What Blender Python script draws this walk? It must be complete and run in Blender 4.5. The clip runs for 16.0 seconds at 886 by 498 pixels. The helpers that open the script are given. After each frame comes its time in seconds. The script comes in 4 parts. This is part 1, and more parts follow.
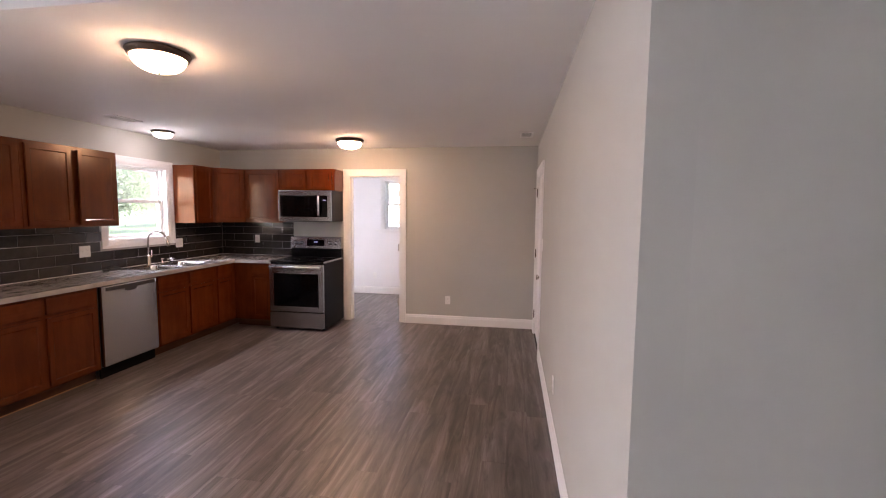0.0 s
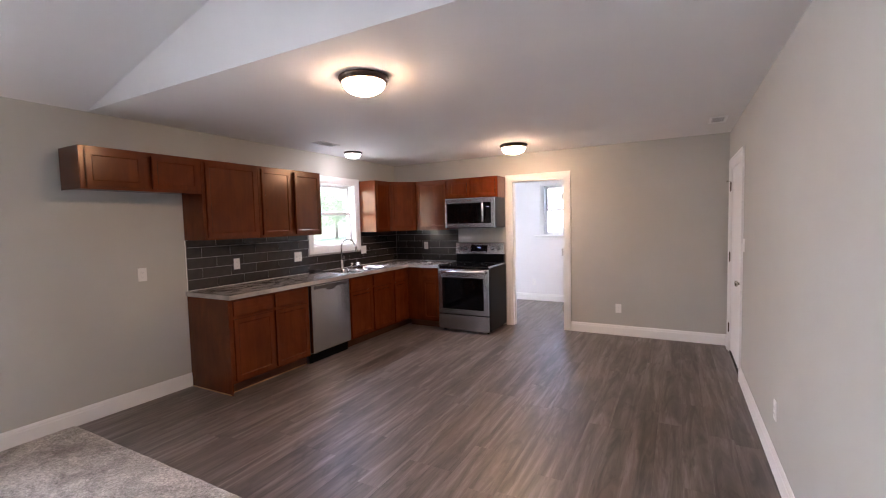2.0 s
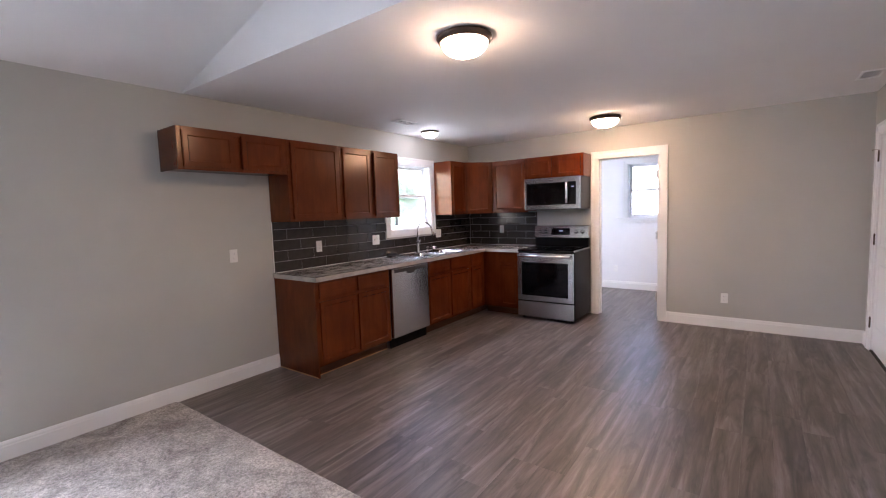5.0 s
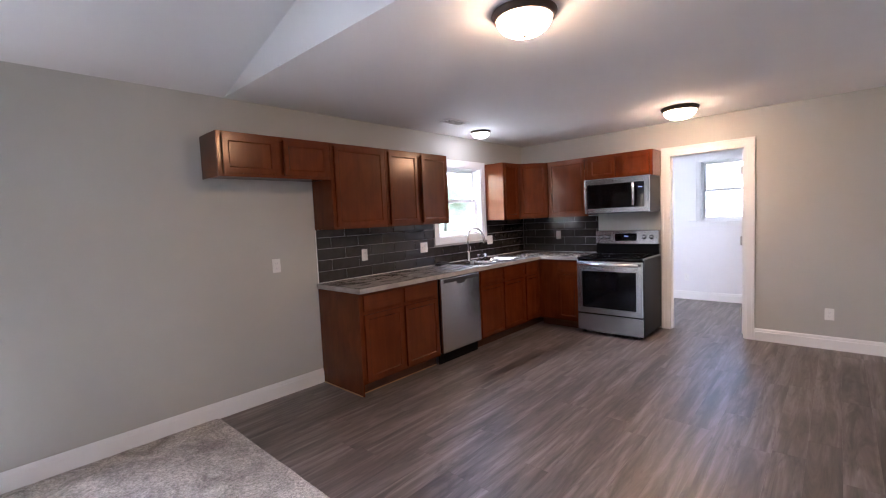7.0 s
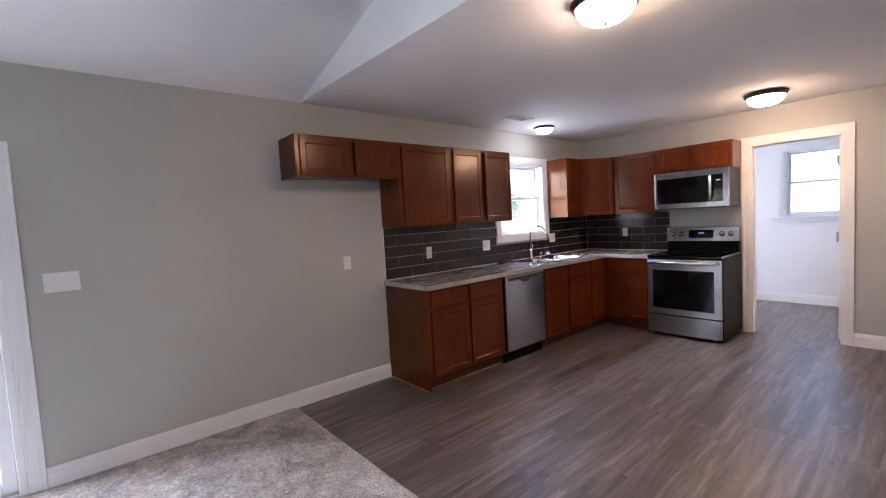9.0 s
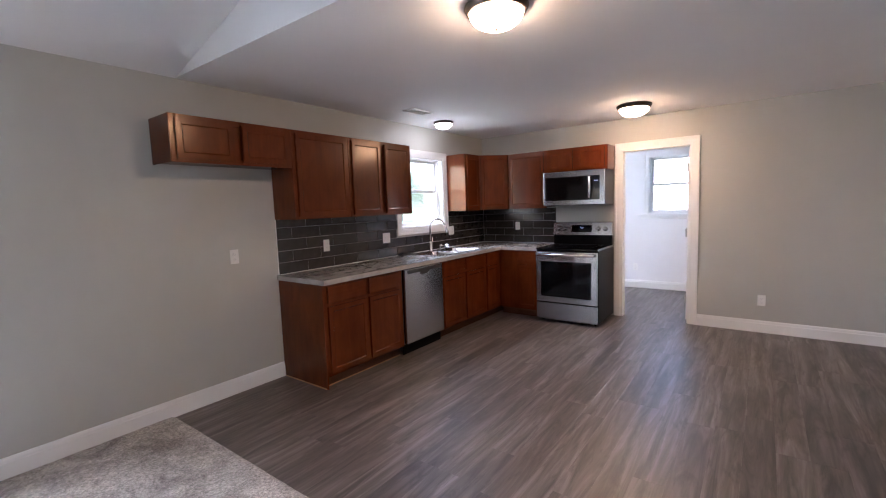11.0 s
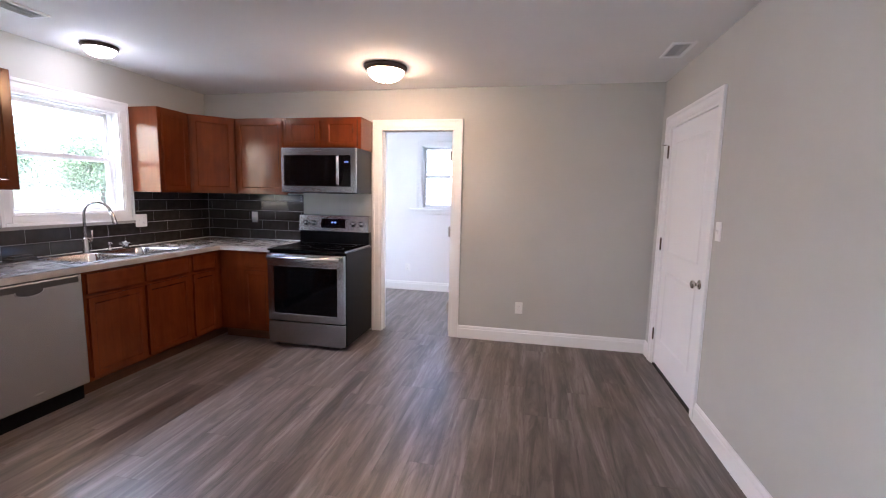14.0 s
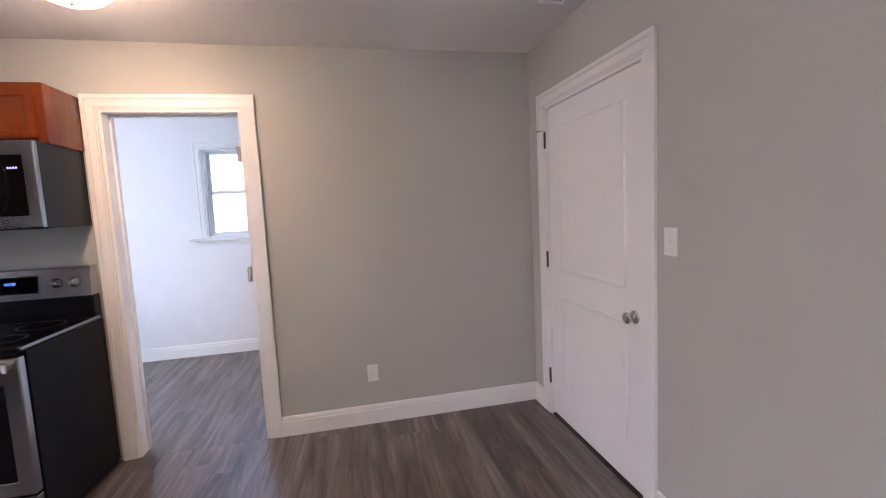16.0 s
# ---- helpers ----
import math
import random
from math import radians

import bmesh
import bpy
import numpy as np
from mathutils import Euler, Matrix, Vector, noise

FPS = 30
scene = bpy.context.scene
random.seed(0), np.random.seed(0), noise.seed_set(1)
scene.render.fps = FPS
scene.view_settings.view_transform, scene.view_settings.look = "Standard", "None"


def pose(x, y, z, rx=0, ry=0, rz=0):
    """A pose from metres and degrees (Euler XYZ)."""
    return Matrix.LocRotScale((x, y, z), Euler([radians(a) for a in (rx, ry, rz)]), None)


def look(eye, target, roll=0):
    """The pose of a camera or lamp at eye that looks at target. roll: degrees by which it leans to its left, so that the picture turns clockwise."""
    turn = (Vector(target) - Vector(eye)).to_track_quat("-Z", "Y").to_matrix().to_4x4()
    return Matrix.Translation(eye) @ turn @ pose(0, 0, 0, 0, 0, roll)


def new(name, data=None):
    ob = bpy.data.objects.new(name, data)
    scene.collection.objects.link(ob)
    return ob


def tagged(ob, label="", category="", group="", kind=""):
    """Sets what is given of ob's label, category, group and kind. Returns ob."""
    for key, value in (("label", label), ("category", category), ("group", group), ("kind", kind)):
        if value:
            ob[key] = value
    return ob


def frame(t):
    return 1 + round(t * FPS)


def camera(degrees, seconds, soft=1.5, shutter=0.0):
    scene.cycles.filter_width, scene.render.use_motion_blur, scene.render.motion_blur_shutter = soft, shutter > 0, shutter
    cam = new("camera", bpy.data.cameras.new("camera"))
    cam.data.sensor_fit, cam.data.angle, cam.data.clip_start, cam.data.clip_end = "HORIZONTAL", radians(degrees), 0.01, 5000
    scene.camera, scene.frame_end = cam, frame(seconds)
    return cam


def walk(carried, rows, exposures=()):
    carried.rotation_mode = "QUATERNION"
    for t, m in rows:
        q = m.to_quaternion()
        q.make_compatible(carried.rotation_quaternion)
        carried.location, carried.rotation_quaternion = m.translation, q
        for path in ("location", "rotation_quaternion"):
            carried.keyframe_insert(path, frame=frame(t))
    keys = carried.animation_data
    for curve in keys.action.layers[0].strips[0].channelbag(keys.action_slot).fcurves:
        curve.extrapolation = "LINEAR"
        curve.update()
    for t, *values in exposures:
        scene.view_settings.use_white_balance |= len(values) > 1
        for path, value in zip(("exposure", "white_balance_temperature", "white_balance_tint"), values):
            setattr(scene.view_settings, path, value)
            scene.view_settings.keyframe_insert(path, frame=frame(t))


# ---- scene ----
# ---- camera ----
LENS = 91.6
cam = camera(LENS, 16.0, soft=1.1)
PATH = [
    (0, (4.261, -5.82, 1.563), (3.948, -3.853, 1.391), 0.6),
    (0.5, (4.197, -5.83, 1.522), (3.657, -3.909, 1.379), -0.9),
    (1, (4.14, -5.833, 1.511), (3.392, -3.982, 1.389), -1.7),
    (1.5, (4.097, -5.842, 1.502), (3.237, -4.042, 1.368), -1.1),
    (2, (4.065, -5.859, 1.498), (3.109, -4.106, 1.375), -1.4),
    (2.5, (4.016, -5.905, 1.481), (2.969, -4.204, 1.373), -1.2),
    (3, (3.972, -5.952, 1.482), (2.865, -4.29, 1.385), -1.7),
    (3.5, (3.917, -5.999, 1.481), (2.766, -4.369, 1.35), -2.3),
    (4, (3.853, -5.973, 1.468), (2.689, -4.356, 1.297), -2.1),
    (6.5, (3.479, -5.549, 1.422), (2.253, -3.976, 1.27), -2.5),
    (7, (3.458, -5.543, 1.443), (2.107, -4.075, 1.301), -2.6),
    (7.5, (3.464, -5.539, 1.431), (2.081, -4.105, 1.261), -3.6),
    (8, (3.419, -5.591, 1.414), (1.897, -4.3, 1.287), -3.3),
    (10.5, (3.357, -5.645, 1.454), (1.93, -4.256, 1.271), -1.4),
    (11, (3.4, -5.602, 1.453), (2.209, -4.007, 1.257), -2.0),
    (11.5, (3.438, -5.453, 1.421), (2.482, -3.712, 1.185), -0.8),
    (12, (3.461, -5.213, 1.44), (2.568, -3.432, 1.262), -2.5),
    (12.5, (3.461, -5.003, 1.429), (2.831, -3.116, 1.224), -0.9),
    (13, (3.458, -4.781, 1.443), (3.003, -2.838, 1.31), -0.3),
    (13.5, (3.482, -4.504, 1.411), (3.065, -2.558, 1.209), -0.3),
    (14, (3.471, -4.164, 1.41), (3.084, -2.217, 1.166), 1.3),
    (14.5, (3.378, -3.815, 1.413), (3.091, -1.846, 1.209), -1.2),
    (15, (3.346, -3.443, 1.382), (3.037, -1.475, 1.203), -2.0),
    (15.5, (3.347, -3.095, 1.407), (3.322, -1.11, 1.167), -1.0),
    (16, (3.323, -2.828, 1.418), (3.739, -0.881, 1.226), -2.8),
]
walk(cam, [(t, look(eye, target, roll)) for t, eye, target, roll in PATH], exposures=[(0.0, 3.89, 6530, 27), (1.5, 3.99, 6130, 21), (4.0, 4.07, 5780, 20), (8.2, 4.09, 5580, 19), (10.3, 3.59, 5640, 18), (11.0, 3.94, 5590, 17), (11.5, 4.04, 5540, 17), (12.5, 4.27, 5560, 18), (15.0, 4.16, 5510, 18), (15.5, 4.23, 5510, 18), (16.0, 3.9, 5560, 19)])

# ---- world and light ----
world = bpy.data.worlds.new("overcast_sky")
scene.world = world
world.use_nodes = True
wn = world.node_tree
wn.nodes.clear()
sky = wn.nodes.new("ShaderNodeTexSky")
sky.sky_type = "NISHITA"
sky.sun_disc = False
sky.sun_elevation, sky.sun_rotation = radians(48), radians(200)
sky.air_density, sky.dust_density, sky.ozone_density = 1.0, 3.5, 1.0
bg = wn.nodes.new("ShaderNodeBackground")
bg.inputs["Strength"].default_value = 0.15
wout = wn.nodes.new("ShaderNodeOutputWorld")
wn.links.new(sky.outputs[0], bg.inputs[0])
wn.links.new(bg.outputs[0], wout.inputs[0])

sun = new("sun", bpy.data.lights.new("sun", "SUN"))
sun.data.energy, sun.data.angle, sun.data.color = 1.3, radians(14), (1.0, 0.97, 0.93)
sun.matrix_world = look((-6, 9, 14), (-6 - 0.35, 9 + 0.75, 14 - 1.1))


def window_light(name, m, w, h, watts, color):
    lamp = new(name, bpy.data.lights.new(name, "AREA"))
    lamp.data.shape, lamp.data.size, lamp.data.size_y = "RECTANGLE", w, h
    lamp.data.energy, lamp.data.color = watts, color
    lamp.matrix_world = m
    return lamp


# fill lamp in an assumed living room side window, out of sight behind the walker
window_light("living_fill_daylight", look((9.53, -6.5, 1.5), (4.0, -6.5, 1.45)), 1.05, 1.05, 0.75, (0.90, 0.95, 1.0))
# fill lamp in an assumed laundry side window, out of sight beside the doorway
window_light("laundry_fill_daylight", look((-0.17, 0.75, 1.55), (1.0, 0.75, 1.50)), 0.90, 1.00, 1.8, (1.0, 0.98, 0.97))
# open sky above the kitchen window, falling in through it
window_light("kitchen_window_daylight", look((-1.0, -1.42, 2.95), (0.6, -1.42, 1.1)), 1.5, 1.0, 13.0, (0.86, 0.93, 1.0))
# open sky before the patio door, falling in through it
window_light("patio_door_daylight", look((-0.75, -6.97, 1.50), (1.7, -6.75, 0.25)), 1.5, 1.1, 10.5, (0.95, 0.97, 1.0))

# ---- sizes of the place ----
W, CEIL, EDGE, RET, BACK, EAST = 4.575, 2.43, -4.17, -4.69, -9.4, 9.5
CARPET = -4.385
RIDGE, PITCH = 4.75, 0.27
L_WALL, R_WALL = pose(0, 0, 0, 0, 0, 90), pose(W, 0, 0, 0, 0, -90)


# ---- materials ----
def nodes_of(name):
    m = bpy.data.materials.new(name)
    m.use_nodes = True
    nt = m.node_tree
    return m, nt, nt.nodes["Principled BSDF"]


def coords(nt, scale=(1, 1, 1), kind="Object"):
    tc = nt.nodes.new("ShaderNodeTexCoord")
    mp = nt.nodes.new("ShaderNodeMapping")
    mp.inputs["Scale"].default_value = scale
    nt.links.new(tc.outputs[kind], mp.inputs[0])
    return mp.outputs[0]


def noise_tex(nt, vec, scale, detail=4, rough=0.55, distortion=0.0):
    n = nt.nodes.new("ShaderNodeTexNoise")
    n.inputs["Scale"].default_value, n.inputs["Detail"].default_value = scale, detail
    n.inputs["Roughness"].default_value, n.inputs["Distortion"].default_value = rough, distortion
    nt.links.new(vec, n.inputs["Vector"])
    return n.outputs["Fac"]


def ramp(nt, fac, stops):
    r = nt.nodes.new("ShaderNodeValToRGB")
    while len(r.color_ramp.elements) < len(stops):
        r.color_ramp.elements.new(0.5)
    for e, (p, c) in zip(r.color_ramp.elements, stops):
        e.position, e.color = p, (*c, 1)
    nt.links.new(fac, r.inputs[0])
    return r.outputs[0]


def mixed(nt, kind, fac, a, b):
    m = nt.nodes.new("ShaderNodeMix")
    m.data_type, m.blend_type = "RGBA", kind
    for sock, v in ((m.inputs[0], fac), (m.inputs[6], a), (m.inputs[7], b)):
        if hasattr(v, "links"):
            nt.links.new(v, sock)
        else:
            sock.default_value = v if isinstance(v, float) else (*v, 1)
    return m.outputs[2]


def bump(nt, bsdf, height, strength, distance):
    b = nt.nodes.new("ShaderNodeBump")
    b.inputs["Strength"].default_value, b.inputs["Distance"].default_value = strength, distance
    nt.links.new(height, b.inputs["Height"])
    nt.links.new(b.outputs[0], bsdf.inputs["Normal"])


def scaled(c, k):
    return tuple(v * k for v in c)


def painted(name, color, rough=0.6, vary=0.05, grain=260.0, relief=0.25):
    """Rolled paint: faint blotches, orange-peel relief."""
    m, nt, b = nodes_of(name)
    v = coords(nt)
    big = noise_tex(nt, v, 1.1, 5)
    col = ramp(nt, big, [(0.3, scaled(color, 1 - vary)), (0.7, scaled(color, 1 + vary * 0.6))])
    nt.links.new(col, b.inputs["Base Color"])
    b.inputs["Roughness"].default_value = rough
    bump(nt, b, noise_tex(nt, v, grain, 3), relief, 0.001)
    return m


def wooden(name, dark, light, rough=0.32, along="Z", grain=1.0):
    """Stained wood: long streaks along the grain, a slow change of tone, clear satin coat."""
    m, nt, b = nodes_of(name)
    s = {"Z": (15, 15, 0.9), "X": (0.9, 15, 15), "Y": (15, 0.9, 15)}[along]
    info = nt.nodes.new("ShaderNodeObjectInfo")
    v = coords(nt, s)
    add = nt.nodes.new("ShaderNodeVectorMath")
    add.operation = "ADD"
    nt.links.new(v, add.inputs[0])
    sc = nt.nodes.new("ShaderNodeMath")
    sc.operation = "MULTIPLY"
    sc.inputs[1].default_value = 37.0
    nt.links.new(info.outputs["Random"], sc.inputs[0])
    nt.links.new(sc.outputs[0], add.inputs[1])
    fine = noise_tex(nt, add.outputs[0], 1.6, 5, 0.6, 0.9)
    col = ramp(nt, fine, [(0.25, dark), (0.75, light)])
    slow = noise_tex(nt, coords(nt, (1, 1, 0.45)), 5.0, 4, 0.6, 0.6)
    tone = ramp(nt, slow, [(0.3, (0.76, 0.73, 0.70)), (0.7, (1.16, 1.16, 1.14))])
    col = mixed(nt, "MULTIPLY", 1.0, col, tone)
    nt.links.new(col, b.inputs["Base Color"])
    b.inputs["Roughness"].default_value = rough
    b.inputs["Specular IOR Level"].default_value = 0.46
    b.inputs["Specular Tint"].default_value = (1.0, 0.80, 0.62, 1)
    bump(nt, b, fine, 0.06 * grain, 0.002)
    return m


def metal(name, color, rough, brushed=None):
    m, nt, b = nodes_of(name)
    b.inputs["Base Color"].default_value = (*color, 1)
    b.inputs["Metallic"].default_value = 1.0
    if brushed:
        f = noise_tex(nt, coords(nt, brushed), 3.0, 5, 0.6)
        r = nt.nodes.new("ShaderNodeMapRange")
        r.inputs["To Min"].default_value, r.inputs["To Max"].default_value = rough * 0.93, rough * 1.07
        nt.links.new(f, r.inputs["Value"])
        nt.links.new(r.outputs[0], b.inputs["Roughness"])
    else:
        b.inputs["Roughness"].default_value = rough
    return m


def plain(name, color, rough=0.4, metallic=0.0, smudge=0.0):
    m, nt, b = nodes_of(name)
    b.inputs["Base Color"].default_value = (*color, 1)
    b.inputs["Metallic"].default_value = metallic
    if smudge:
        f = noise_tex(nt, coords(nt), 9.0, 5)
        r = nt.nodes.new("ShaderNodeMapRange")
        r.inputs["To Min"].default_value, r.inputs["To Max"].default_value = rough, rough + smudge
        nt.links.new(f, r.inputs["Value"])
        nt.links.new(r.outputs[0], b.inputs["Roughness"])
    else:
        b.inputs["Roughness"].default_value = rough
    return m


def glowing(name, color, strength, bowl=False):
    m, nt, b = nodes_of(name)
    b.inputs["Base Color"].default_value = (0.85, 0.84, 0.8, 1)
    b.inputs["Roughness"].default_value = 0.25
    b.inputs["Emission Color"].default_value = (*color, 1)
    b.inputs["Emission Strength"].default_value = strength
    if bowl:
        # glow graded by height to soften the halo on the ceiling: the rim is dimmer
        sep = nt.nodes.new("ShaderNodeSeparateXYZ")
        nt.links.new(coords(nt), sep.inputs[0])
        mr = nt.nodes.new("ShaderNodeMapRange")
        mr.inputs["From Min"].default_value, mr.inputs["From Max"].default_value = -0.12, -0.05
        mr.inputs["To Min"].default_value, mr.inputs["To Max"].default_value = strength * 1.15, strength * 0.6
        nt.links.new(sep.outputs["Z"], mr.inputs["Value"])
        nt.links.new(mr.outputs[0], b.inputs["Emission Strength"])
    return m


def plank_floor(name):
    """Grey-brown vinyl planks: streaky printed oak, each plank with a tone of its own."""
    m, nt, b = nodes_of(name)
    info = nt.nodes.new("ShaderNodeObjectInfo")
    sc = nt.nodes.new("ShaderNodeMath")
    sc.operation = "MULTIPLY"
    sc.inputs[1].default_value = 9.0
    nt.links.new(info.outputs["Random"], sc.inputs[0])

    def shifted(scale):
        add = nt.nodes.new("ShaderNodeVectorMath")
        add.operation = "ADD"
        nt.links.new(coords(nt, scale), add.inputs[0])
        nt.links.new(sc.outputs[0], add.inputs[1])
        return add.outputs[0]

    streak = noise_tex(nt, shifted((13, 0.95, 1)), 1.0, 8, 0.6, 1.2)
    place = nt.nodes.new("ShaderNodeNewGeometry")
    spread = nt.nodes.new("ShaderNodeMapping")
    spread.inputs["Scale"].default_value = (5.5, 1.0, 1)
    nt.links.new(place.outputs["Position"], spread.inputs[0])
    wide = noise_tex(nt, spread.outputs[0], 1.0, 5, 0.6, 0.8)
    knots = noise_tex(nt, shifted((10, 1.7, 1)), 1.0, 6, 0.66, 1.6)
    fine = noise_tex(nt, shifted((95, 7, 1)), 1.0, 4)
    col = ramp(nt, streak, [(0.32, (0.034, 0.026, 0.023)), (0.5, (0.108, 0.089, 0.081)), (0.69, (0.194, 0.173, 0.167))])
    col = mixed(nt, "MULTIPLY", 0.7, col, ramp(nt, wide, [(0.3, (0.6, 0.59, 0.58)), (0.7, (1.3, 1.31, 1.33))]))
    col = mixed(nt, "MULTIPLY", 0.85, col, ramp(nt, knots, [(0.31, (0.33, 0.31, 0.29)), (0.48, (1.10, 1.10, 1.10))]))
    col = mixed(nt, "MULTIPLY", 0.35, col, ramp(nt, fine, [(0.3, (0.65, 0.65, 0.65)), (0.7, (1.25, 1.25, 1.25))]))
    tone = ramp(nt, info.outputs["Random"], [(0.0, (1.04, 1.035, 1.035)), (1.0, (1.20, 1.20, 1.20))])
    col = mixed(nt, "MULTIPLY", 1.0, col, tone)
    nt.links.new(col, b.inputs["Base Color"])
    rr = nt.nodes.new("ShaderNodeMapRange")
    rr.inputs["To Min"].default_value, rr.inputs["To Max"].default_value = 0.36, 0.47
    nt.links.new(streak, rr.inputs["Value"])
    nt.links.new(rr.outputs[0], b.inputs["Roughness"])
    b.inputs["Specular IOR Level"].default_value = 1.0
    bump(nt, b, fine, 0.10, 0.0010)
    return m


def carpet_mat(name):
    m, nt, b = nodes_of(name)
    v = coords(nt)
    big = noise_tex(nt, v, 4.2, 7, 0.72, 1.2)
    mid = noise_tex(nt, v, 66, 4, 0.8)
    fine = noise_tex(nt, v, 330, 3, 0.7)
    col = ramp(nt, big, [(0.34, (0.22, 0.192, 0.17)), (0.66, (0.60, 0.562, 0.522))])
    col = mixed(nt, "MULTIPLY", 0.9, col, ramp(nt, fine, [(0.3, (0.4, 0.4, 0.4)), (0.7, (1.4, 1.4, 1.4))]))
    col = mixed(nt, "MULTIPLY", 0.9, col, ramp(nt, mid, [(0.36, (0.36, 0.35, 0.335)), (0.64, (1.4, 1.4, 1.4))]))
    nt.links.new(col, b.inputs["Base Color"])
    b.inputs["Roughness"].default_value = 0.95
    b.inputs["Sheen Weight"].default_value = 0.25
    bump(nt, b, mid, 1.0, 0.010)
    return m


def laminate(name):
    """Grey stone-patterned laminate with drifting veins."""
    m, nt, b = nodes_of(name)
    v = coords(nt, (1.7, 0.7, 1.0))
    a = noise_tex(nt, v, 4.5, 7, 0.62, 2.2)
    c = noise_tex(nt, v, 17, 6, 0.6, 1.0)
    col = ramp(nt, a, [(0.3, (0.15, 0.138, 0.13)), (0.46, (0.235, 0.218, 0.208)), (0.56, (0.36, 0.342, 0.33)), (0.74, (0.19, 0.175, 0.165))])
    col = mixed(nt, "MULTIPLY", 0.6, col, ramp(nt, c, [(0.3, (0.7, 0.69, 0.68)), (0.7, (1.15, 1.15, 1.15))]))
    nt.links.new(col, b.inputs["Base Color"])
    b.inputs["Roughness"].default_value = 0.2
    return m


def tile_mat(name):
    m, nt, b = nodes_of(name)
    info = nt.nodes.new("ShaderNodeObjectInfo")
    v = coords(nt)
    f = noise_tex(nt, v, 14, 5)
    col = ramp(nt, f, [(0.3, (0.023, 0.020, 0.019)), (0.7, (0.037, 0.033, 0.0315))])
    tone = ramp(nt, info.outputs["Random"], [(0.0, (0.85, 0.85, 0.85)), (1.0, (1.15, 1.15, 1.15))])
    nt.links.new(mixed(nt, "MULTIPLY", 1.0, col, tone), b.inputs["Base Color"])
    b.inputs["Roughness"].default_value = 0.16
    bump(nt, b, noise_tex(nt, v, 22, 2), 0.08, 0.004)
    return m


def leafy(name, dark, light):
    m, nt, b = nodes_of(name)
    geo = nt.nodes.new("ShaderNodeNewGeometry")
    col = ramp(nt, geo.outputs["Random Per Island"], [(0.0, dark), (1.0, light)])
    nt.links.new(col, b.inputs["Base Color"])
    b.inputs["Roughness"].default_value = 0.6
    b.inputs["Subsurface Weight"].default_value = 0.0
    return m


def ground_mat(name, a_col, b_col, scale):
    m, nt, b = nodes_of(name)
    v = coords(nt)
    f = noise_tex(nt, v, scale, 6)
    g = noise_tex(nt, v, scale * 30, 4)
    col = mixed(nt, "MULTIPLY", 0.6, ramp(nt, f, [(0.3, a_col), (0.7, b_col)]), ramp(nt, g, [(0.3, (0.6, 0.6, 0.6)), (0.7, (1.2, 1.2, 1.2))]))
    nt.links.new(col, b.inputs["Base Color"])
    b.inputs["Roughness"].default_value = 0.9
    bump(nt, b, g, 0.5, 0.02)
    return m


def glass_mat(name):
    m, nt, b = nodes_of(name)
    b.inputs["Base Color"].default_value = (0.97, 0.99, 0.98, 1)
    b.inputs["Roughness"].default_value = 0.0
    b.inputs["IOR"].default_value = 1.45
    b.inputs["Transmission Weight"].default_value = 1.0
    # a slight translucent share imitates the pale haze of overexposed daylight
    veil = nt.nodes.new("ShaderNodeBsdfTranslucent")
    veil.inputs[0].default_value = (0.8, 0.82, 0.8, 1)
    mix = nt.nodes.new("ShaderNodeMixShader")
    mix.inputs[0].default_value = 0.012
    nt.links.new(b.outputs[0], mix.inputs[1])
    nt.links.new(veil.outputs[0], mix.inputs[2])
    nt.links.new(mix.outputs[0], nt.nodes["Material Output"].inputs["Surface"])
    return m


M_WALL = painted("greige_wall_paint", (0.462, 0.462, 0.426))
M_CEIL = painted("flat_white_ceiling_paint", (0.82, 0.81, 0.80), 0.85, 0.03, 120.0, 0.5)
M_LAUNDRY = painted("pale_laundry_paint", (0.78, 0.78, 0.79))
M_TRIM = painted("white_gloss_trim", (0.80, 0.80, 0.79), 0.33, 0.02, 40.0, 0.05)
M_DOOR = painted("white_satin_door", (0.79, 0.79, 0.79), 0.38, 0.02, 60.0, 0.06)
M_VINYL = painted("white_vinyl", (0.82, 0.82, 0.82), 0.3, 0.01, 30.0, 0.03)
M_FLOOR = plank_floor("grey_oak_vinyl_plank")
M_SUB = plain("dark_underlay", (0.03, 0.026, 0.024), 0.9)
M_CARPET = carpet_mat("grey_beige_carpet")
M_CAB = wooden("cherry_stain", (0.098, 0.0196, 0.0046), (0.126, 0.0262, 0.0063), 0.20, grain=0.15)
M_CABX = wooden("cherry_stain_rails", (0.098, 0.0196, 0.0046), (0.126, 0.0262, 0.0063), 0.20, along="X", grain=0.15)
M_RAW = wooden("pale_birch_edge", (0.40, 0.24, 0.11), (0.55, 0.36, 0.18), 0.6)
M_KICK = wooden("dark_toe_kick", (0.05, 0.016, 0.007), (0.09, 0.03, 0.012), 0.5, "X")
M_TOP = laminate("grey_stone_laminate")
M_TILE = tile_mat("charcoal_glazed_tile")
M_GROUT = painted("pale_grout", (0.36, 0.35, 0.34), 0.9, 0.1, 300.0, 0.4)
M_STEEL = metal("brushed_stainless", (0.36, 0.36, 0.37), 0.22, (2, 2, 220))
M_STEELV = metal("brushed_stainless_upright", (0.44, 0.44, 0.45), 0.26, (220, 220, 2))
